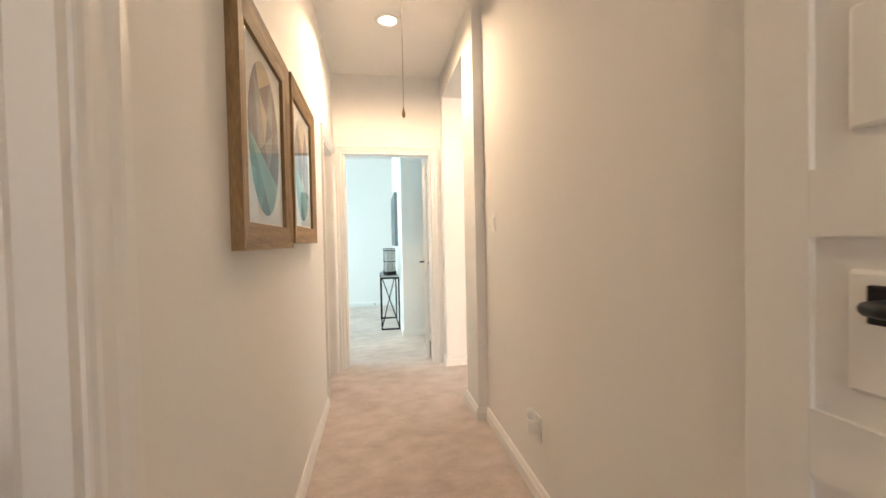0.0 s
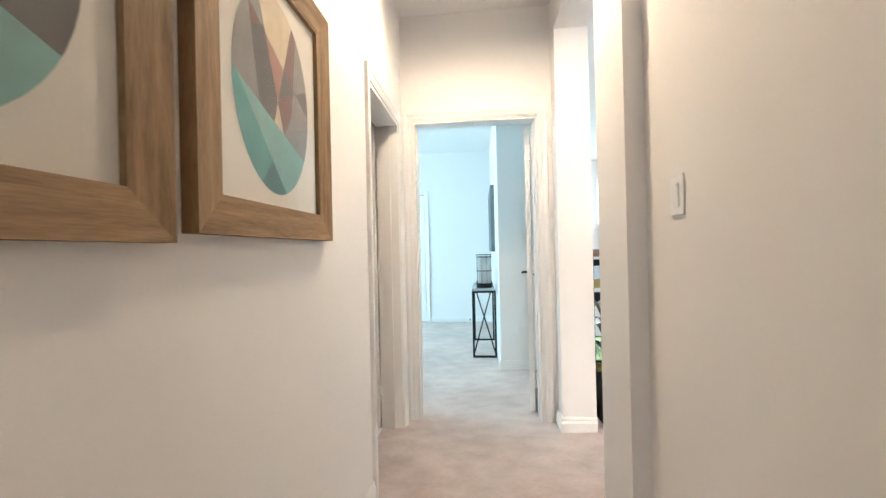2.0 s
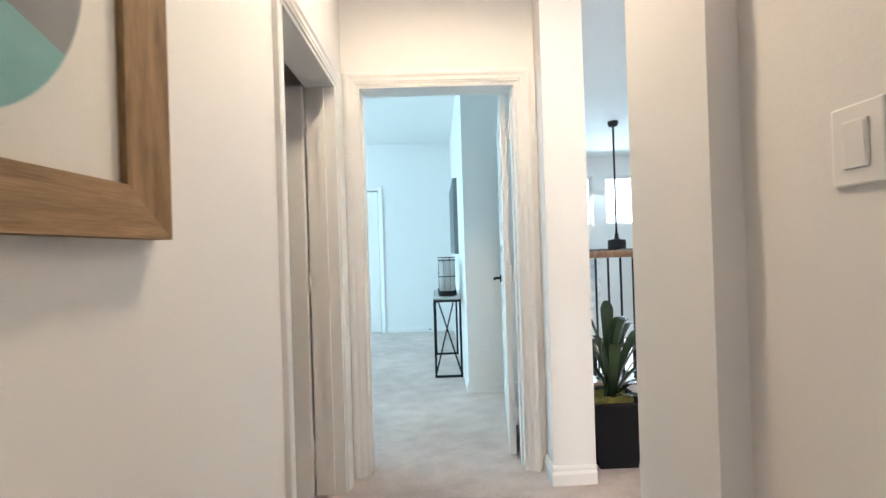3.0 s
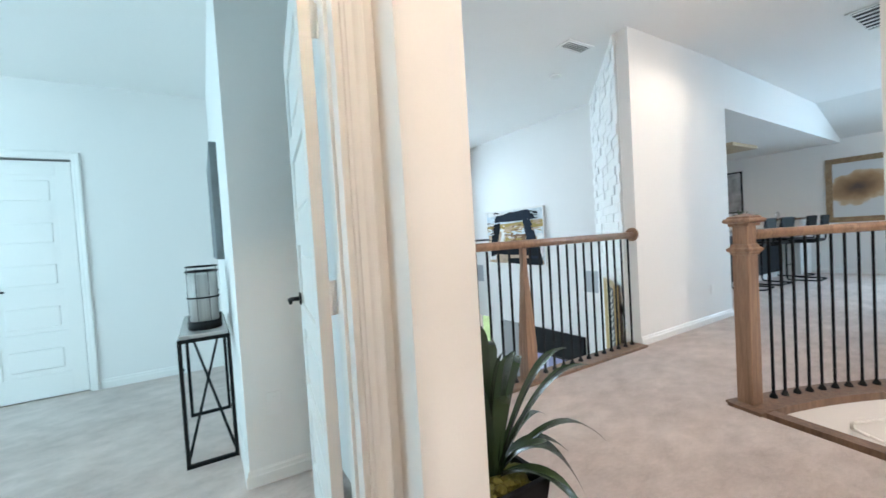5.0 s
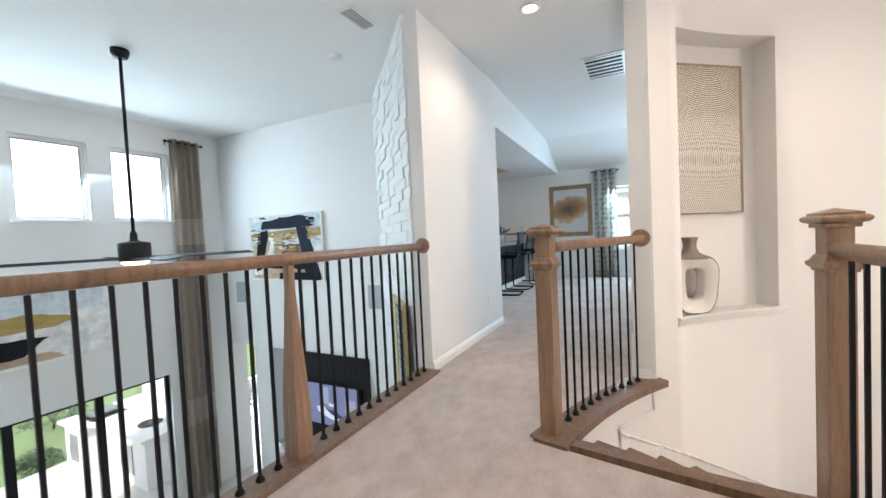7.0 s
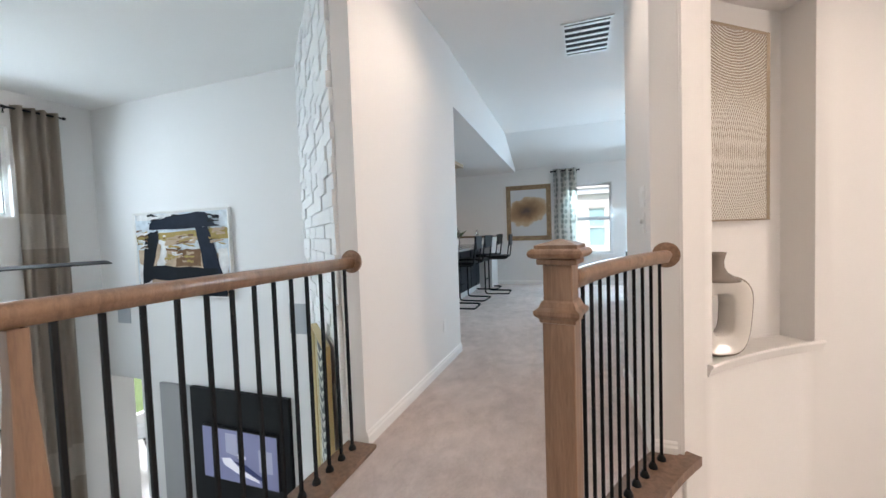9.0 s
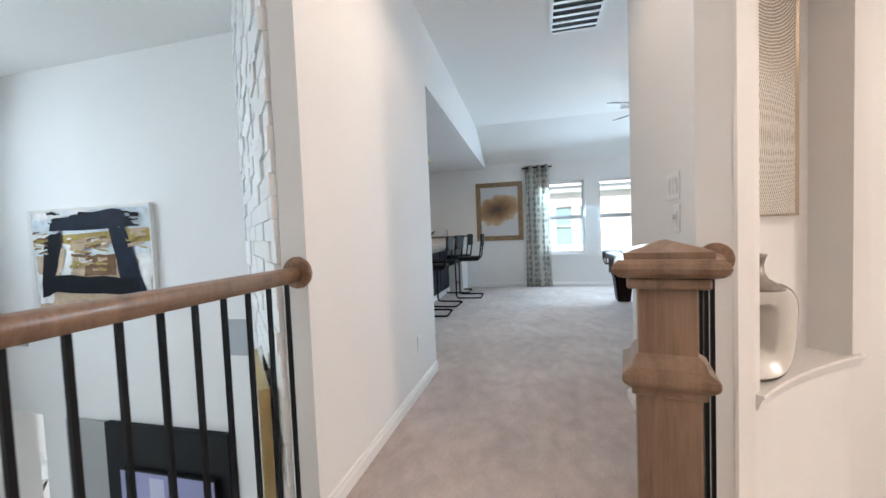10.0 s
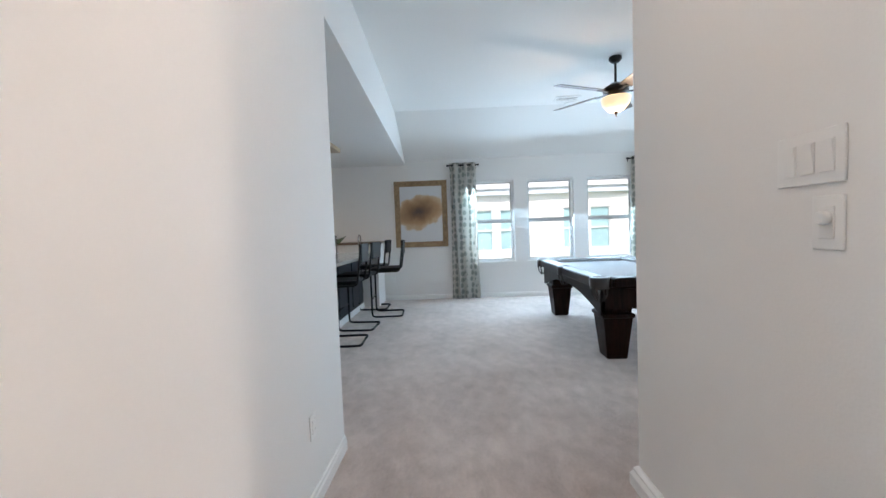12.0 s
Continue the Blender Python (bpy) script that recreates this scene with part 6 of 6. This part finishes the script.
for px, py in ((-PX, -PY), (-PX, PY), (PX, -PY), (PX, PY), (0, -PY), (0, PY)):
    sx, sy = (px > 0) - (px < 0), (py > 0) - (py < 0)
    cx, cy = px - sx * 0.07, py - sy * 0.05
    bm = bmesh.new()
    lathe(bm, [(0.085, 0.70), (0.092, 0.802), (0.062, 0.806), (0.058, 0.72)], 16, (cx, cy), cap=False)
    pk = part("pocket", bm, LEATHER, pool, "leather pocket with net")
    bm = bmesh.new()
    for k in range(8):
        a = 2 * math.pi * k / 8
        tube(bm, [(cx + 0.08 * math.cos(a), cy + 0.08 * math.sin(a), 0.72), (cx + 0.065 * math.cos(a + 0.3), cy + 0.065 * math.sin(a + 0.3), 0.64), (cx + 0.03 * math.cos(a), cy + 0.03 * math.sin(a), 0.58)], 0.008, 5)
    net = part("net", bm, LEATHER, pk)

fan2 = thing("ceiling_fan", pose(8.40, 3.65, LC), "dark bronze ceiling fan with lit glass bowl", "ceiling fan")
BRONZE = material("bronze", (0.022, 0.015, 0.011), 0.35, metal=0.6, vary=0.2)
bm = bmesh.new()
lathe(bm, [(0.065, 0.0), (0.068, -0.025), (0.05, -0.05), (0.03, -0.065)], 22)
part("canopy", bm, BRONZE, fan2)
bm = bmesh.new()
tube(bm, [(0, 0, -0.05), (0, 0, -0.30)], 0.013, 10)
part("downrod", bm, BRONZE, fan2)
bm = bmesh.new()
lathe(bm, [(0.03, -0.27), (0.10, -0.31), (0.135, -0.335), (0.13, -0.375), (0.08, -0.40), (0.07, -0.43), (0.05, -0.45)], 28)
part("motor", bm, BRONZE, fan2)
bm = bmesh.new()
lathe(bm, [(0.148, -0.435), (0.152, -0.445), (0.135, -0.51), (0.08, -0.57), (0.01, -0.585)], 28)
part("bowl", bm, glow("bowl_glass", (1.0, 0.76, 0.46), 0.75), fan2, "glowing amber glass bowl")
bm = bmesh.new()
lathe(bm, [(0.018, -0.582), (0.02, -0.595), (0.006, -0.62), (0.004, -0.64)], 10)
part("finial", bm, BRONZE, fan2)
for k in range(5):
    a = 112 + 72 * k
    bm = bmesh.new()
    box(bm, 0.10, 0.24, -0.018, 0.018, -0.385, -0.375)
    b = part("blade_arm", bm, BRONZE, fan2)
    b.matrix_local = pose(0, 0, 0, 0, 0, a)
    bm = bmesh.new()
    box(bm, 0.20, 0.76, -0.068, 0.068, -0.004, 0.004, 0.003)
    b2 = part("blade", bm, wood("fan_blade", (0.05, 0.03, 0.02), (0.10, 0.06, 0.04), 0.3), fan2)
    b2.matrix_local = pose(0, 0, -0.372, 0, 0, a) @ pose(0, 0, 0, -13, 0, 0)
lamp("fan_lamp", "POINT", pose(8.40, 3.65, LC - 0.68), 14, WARM, size=0.06)

# ---- outside ----
GRASS = material("lawn", (0.16, 0.24, 0.09), 0.95, vary=0.35, scale=40, blotch=0.6, bump=0.5)
bm = bmesh.new()
box(bm, -400, 400, -400, 400, LOW - 0.6, LOW - 0.3)
structure("ground", bm, GRASS, "green mown lawn", "ground")
bm = bmesh.new()
box(bm, -1.0, 9.6, 11.44, 15.1, LOW - 0.5, LOW - 0.02)
structure("pavement_patio", bm, material("concrete", (0.55, 0.54, 0.51), 0.85, vary=0.1, blotch=2, bump=0.3), "pale concrete patio slab", "patio")
isl = thing("outdoor_kitchen", pose(4.70, 12.30, LOW - 0.02), "white stone outdoor kitchen with dark grill and cabinet doors", "outdoor kitchen")
bm = bmesh.new()
prism(bm, [(0.22, 0.0), (1.35, 0.0), (1.35, 1.70), (1.70, 1.70), (1.70, 2.45), (0.0, 2.45), (0.0, 1.70), (0.22, 1.70)], 0.0, 0.90)
part("body", bm, material("white_stone", (0.66, 0.66, 0.64), 0.7, vary=0.10, scale=12, blotch=2, bump=0.3), isl)
bm = bmesh.new()
prism(bm, [(0.14, -0.08), (1.43, -0.08), (1.43, 1.62), (1.78, 1.62), (1.78, 2.53), (-0.08, 2.53), (-0.08, 1.62), (0.14, 1.62)], 0.90, 0.95)
part("countertop", bm, MATS["white_stone"], isl)
bm = bmesh.new()
box(bm, 0.18, 0.78, 1.78, 2.35, 0.95, 0.965, 0.004)
box(bm, 0.22, 0.74, 1.82, 2.31, 0.965, 1.03, 0.03)
part("grill", bm, BLACK, isl, "black grill lid")
bm = bmesh.new()
lathe(bm, [(0.20, 0.952), (0.20, 0.960), (0.17, 0.960), (0.15, 0.954)], 24, (0.62, 0.62))
part("sink", bm, IRON, isl, "dark round sink inset")
for x, y0, y1 in ((0.22, 0.42, 0.84), (0.0, 1.92, 2.24)):
    bm = bmesh.new()
    box(bm, x - 0.014, x, y0, y1, 0.22, 0.74, 0.004)
    d_ = part("cabinet_door", bm, material("grey_steel", (0.30, 0.31, 0.31), 0.4, metal=0.5, vary=0.08), isl, "grey steel cabinet door")
    bm = bmesh.new()
    tube(bm, [(x - 0.03, y1 - 0.06, 0.34), (x - 0.03, y1 - 0.06, 0.62)], 0.008, 8)
    part("handle", bm, CHROME, d_)


def shrub(x, y, z, r, seed):
    t = thing("shrub", pose(x, y, z), "rounded dark green garden shrub", "shrub", "garden shrubs")
    rng = random.Random(seed)
    bm = bmesh.new()
    tube(bm, [(0, 0, 0), (0.02, 0, r * 0.8)], [0.03, 0.015], 6)
    for _ in range(5):
        a = rng.uniform(0, 6.28)
        tube(bm, [(0, 0, r * 0.3), (math.cos(a) * r * 0.5, math.sin(a) * r * 0.5, r * rng.uniform(0.8, 1.3))], [0.015, 0.006], 5)
    part("stems", bm, material("bark", (0.10, 0.07, 0.05), 0.9, vary=0.2), t)
    bm = bmesh.new()
    for _ in range(700):
        v = Vector((rng.gauss(0, 1), rng.gauss(0, 1), rng.gauss(0, 1))).normalized() * r * rng.uniform(0.55, 1.0)
        v.z = abs(v.z) * 0.9 + r * 0.35
        d = Vector((rng.gauss(0, 1), rng.gauss(0, 1), rng.gauss(0, 1))).normalized() * 0.05
        s = d.orthogonal().normalized() * 0.022
        bm.faces.new([bm.verts.new(p) for p in (v - d, v + s, v + d, v - s)])
    part("crown", bm, material("shrub_leaf", (0.05, 0.10, 0.03), 0.6, vary=0.4), t)


shrub(4.55, 15.75, LOW - 0.3, 0.42, 1)
shrub(3.9, 18.6, LOW - 0.3, 0.7, 2)
shrub(5.6, 18.2, LOW - 0.3, 0.7, 3)

# the house across the side yard
SIDING = material("cream_siding", (0.84, 0.83, 0.81), 0.7, vary=0.03, blotch=1.0)
nb = thing("neighbour_house", pose(17.2, 0, LOW - 0.3), "pale two-storey house with teal window glass", "house")
H0 = -(LOW - 0.3)
wins = ((1.35, 1.85), (0.25, 0.95), (4.15, 4.75), (3.35, 3.95), (6.2, 6.9))
ob = wall("facade", "y", 0.0, 0.2, -9.0, 14.0, 0.0, H0 + 2.48, [(a, b, H0 + 0.55, H0 + 1.95) for a, b in wins], mats=SIDING)
for key in ("label", "category", "kind"):
    if key in ob:
        del ob[key]
ob.parent = nb
bm = bmesh.new()
for p, q in ((((-0.22, H0 + 2.40), (0.0, H0 + 2.40), (0.0, H0 + 2.60), (-0.22, H0 + 2.60)), 0),):
    lo2, hi2 = [bm.verts.new((x, -9.2, z)) for x, z in p], [bm.verts.new((x, 14.2, z)) for x, z in p]
    bm.faces.new(lo2), bm.faces.new(hi2[::-1])
    for k in range(4):
        bm.faces.new((lo2[k], hi2[k], hi2[(k + 1) % 4], lo2[(k + 1) % 4]))
part("eave", bm, material("grey_fascia", (0.60, 0.66, 0.72), 0.6, vary=0.05), nb, "grey-blue fascia board")
bm = bmesh.new()
p = ((-0.30, H0 + 2.60), (5.0, H0 + 4.9), (5.0, H0 + 2.60))
lo2, hi2 = [bm.verts.new((x, -9.2, z)) for x, z in p], [bm.verts.new((x, 14.2, z)) for x, z in p]
bm.faces.new(lo2), bm.faces.new(hi2[::-1])
for k in range(3):
    bm.faces.new((lo2[k], hi2[k], hi2[(k + 1) % 3], lo2[(k + 1) % 3]))
part("roof", bm, material("pale_shingle", (0.62, 0.62, 0.61), 0.9, vary=0.15, scale=12, blotch=2), nb, "pale shingled roof")
for a, b in wins:
    bm = bmesh.new()
    box(bm, 0.10, 0.12, a, b, H0 + 0.55, H0 + 1.95)
    wd = part("house_window", bm, material("teal_glass", (0.33, 0.53, 0.57), 0.35, vary=0.15, blotch=1), nb, "teal tinted window")
    bm = bmesh.new()
    for y0, y1, z0, z1 in ((a, a + 0.05, 0.55, 1.95), (b - 0.05, b, 0.55, 1.95), (a + 0.05, b - 0.05, 0.55, 0.6), (a + 0.05, b - 0.05, 1.9, 1.95), (a + 0.05, b - 0.05, 1.22, 1.27)):
        box(bm, 0.04, 0.10, y0, y1, H0 + z0, H0 + z1)
    part("window_frame", bm, VINYL, wd)

# ---- stone tiles on the diagonal wall, last ----
STONE = material("white_ledger_stone", (0.80, 0.80, 0.785), 0.75, vary=0.03, scale=50, blotch=8, bump=0.35, island=0.3)
diag = bpy.data.objects["wall_diagonal"]
D0, DX = Vector((4.365, 6.295, 0)), Vector((1.575, 1.512, 0)).normalized()
DN = Vector((-DX.y, DX.x, 0))
DL = 2.11
rng = random.Random(12)
tile_shapes = []
for k in range(6):
    w, h = (0.30, 0.24, 0.20, 0.34, 0.26, 0.16)[k], 0.098
    bm = bmesh.new()
    box(bm, 0, w - 0.002, 0, 0.03, 0, h - 0.002, 0.003)
    tile_shapes.append((w, mesh_of("stone_tile", bm, STONE)))
z, count = LC - 0.10, 0
rest = bmesh.new()
turn = math.degrees(math.atan2(DX.y, DX.x))
while z > -1.6:
    u = -rng.uniform(0, 0.1)
    while u < DL - 0.02:
        w, me = rng.choice(tile_shapes)
        u0, proud = max(u, 0.0), rng.choice((0.0, 0.004, 0.008, 0.012, 0.018))
        w_ = min(w, DL - u0)
        if count < 300 and u >= 0 and u + w <= DL:
            ob = new("stone_tile", me)
            ob.parent = diag
            ob.matrix_local = Matrix.Translation(D0 + DX * u0 + DN * (proud - 0.012) + Vector((0, 0, z))) @ pose(0, 0, 0, 0, 0, turn)
            count += 1
        else:
            o = D0 + DX * u0 - DN * 0.012
            vs = []
            for zz in (z, z + 0.096):
                for uu, nn in ((0, 0), (w_ - 0.002, 0), (w_ - 0.002, 0.03 + proud), (0, 0.03 + proud)):
                    vs.append(rest.verts.new(o + DX * uu + DN * nn + Vector((0, 0, zz))))
            for q in ((0, 1, 2, 3), (4, 5, 6, 7), (0, 1, 5, 4), (1, 2, 6, 5), (2, 3, 7, 6), (3, 0, 4, 7)):
                rest.faces.new([vs[i] for i in q])
        u += w
    z -= 0.098
low_tiles = part("stone_tiles", rest, STONE, diag, "rows of white split-face stone")
low_tiles["kind"] = "stuff"


# opaque sheets added in the unseen window holes to keep the sun out
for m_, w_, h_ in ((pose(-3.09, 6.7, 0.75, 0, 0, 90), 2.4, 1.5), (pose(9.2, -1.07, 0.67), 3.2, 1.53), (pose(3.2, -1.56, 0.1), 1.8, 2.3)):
    bl = thing("roller_blind", m_, "unseen white sheet added to keep the sun out", "blind")
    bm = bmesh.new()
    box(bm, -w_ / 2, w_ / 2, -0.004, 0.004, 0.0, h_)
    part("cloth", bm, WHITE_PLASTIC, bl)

# emissive backdrops far away, added so that the sky burns out white
SKY_GLOW = glow("glowing_sky", (0.93, 0.97, 1.0), 2.6)
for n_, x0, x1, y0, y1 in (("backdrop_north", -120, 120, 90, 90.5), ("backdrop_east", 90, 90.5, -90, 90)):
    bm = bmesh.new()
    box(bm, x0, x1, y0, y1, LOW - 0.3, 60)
    structure(n_, bm, SKY_GLOW, "glowing backdrop standing in for the overexposed sky", "sky")
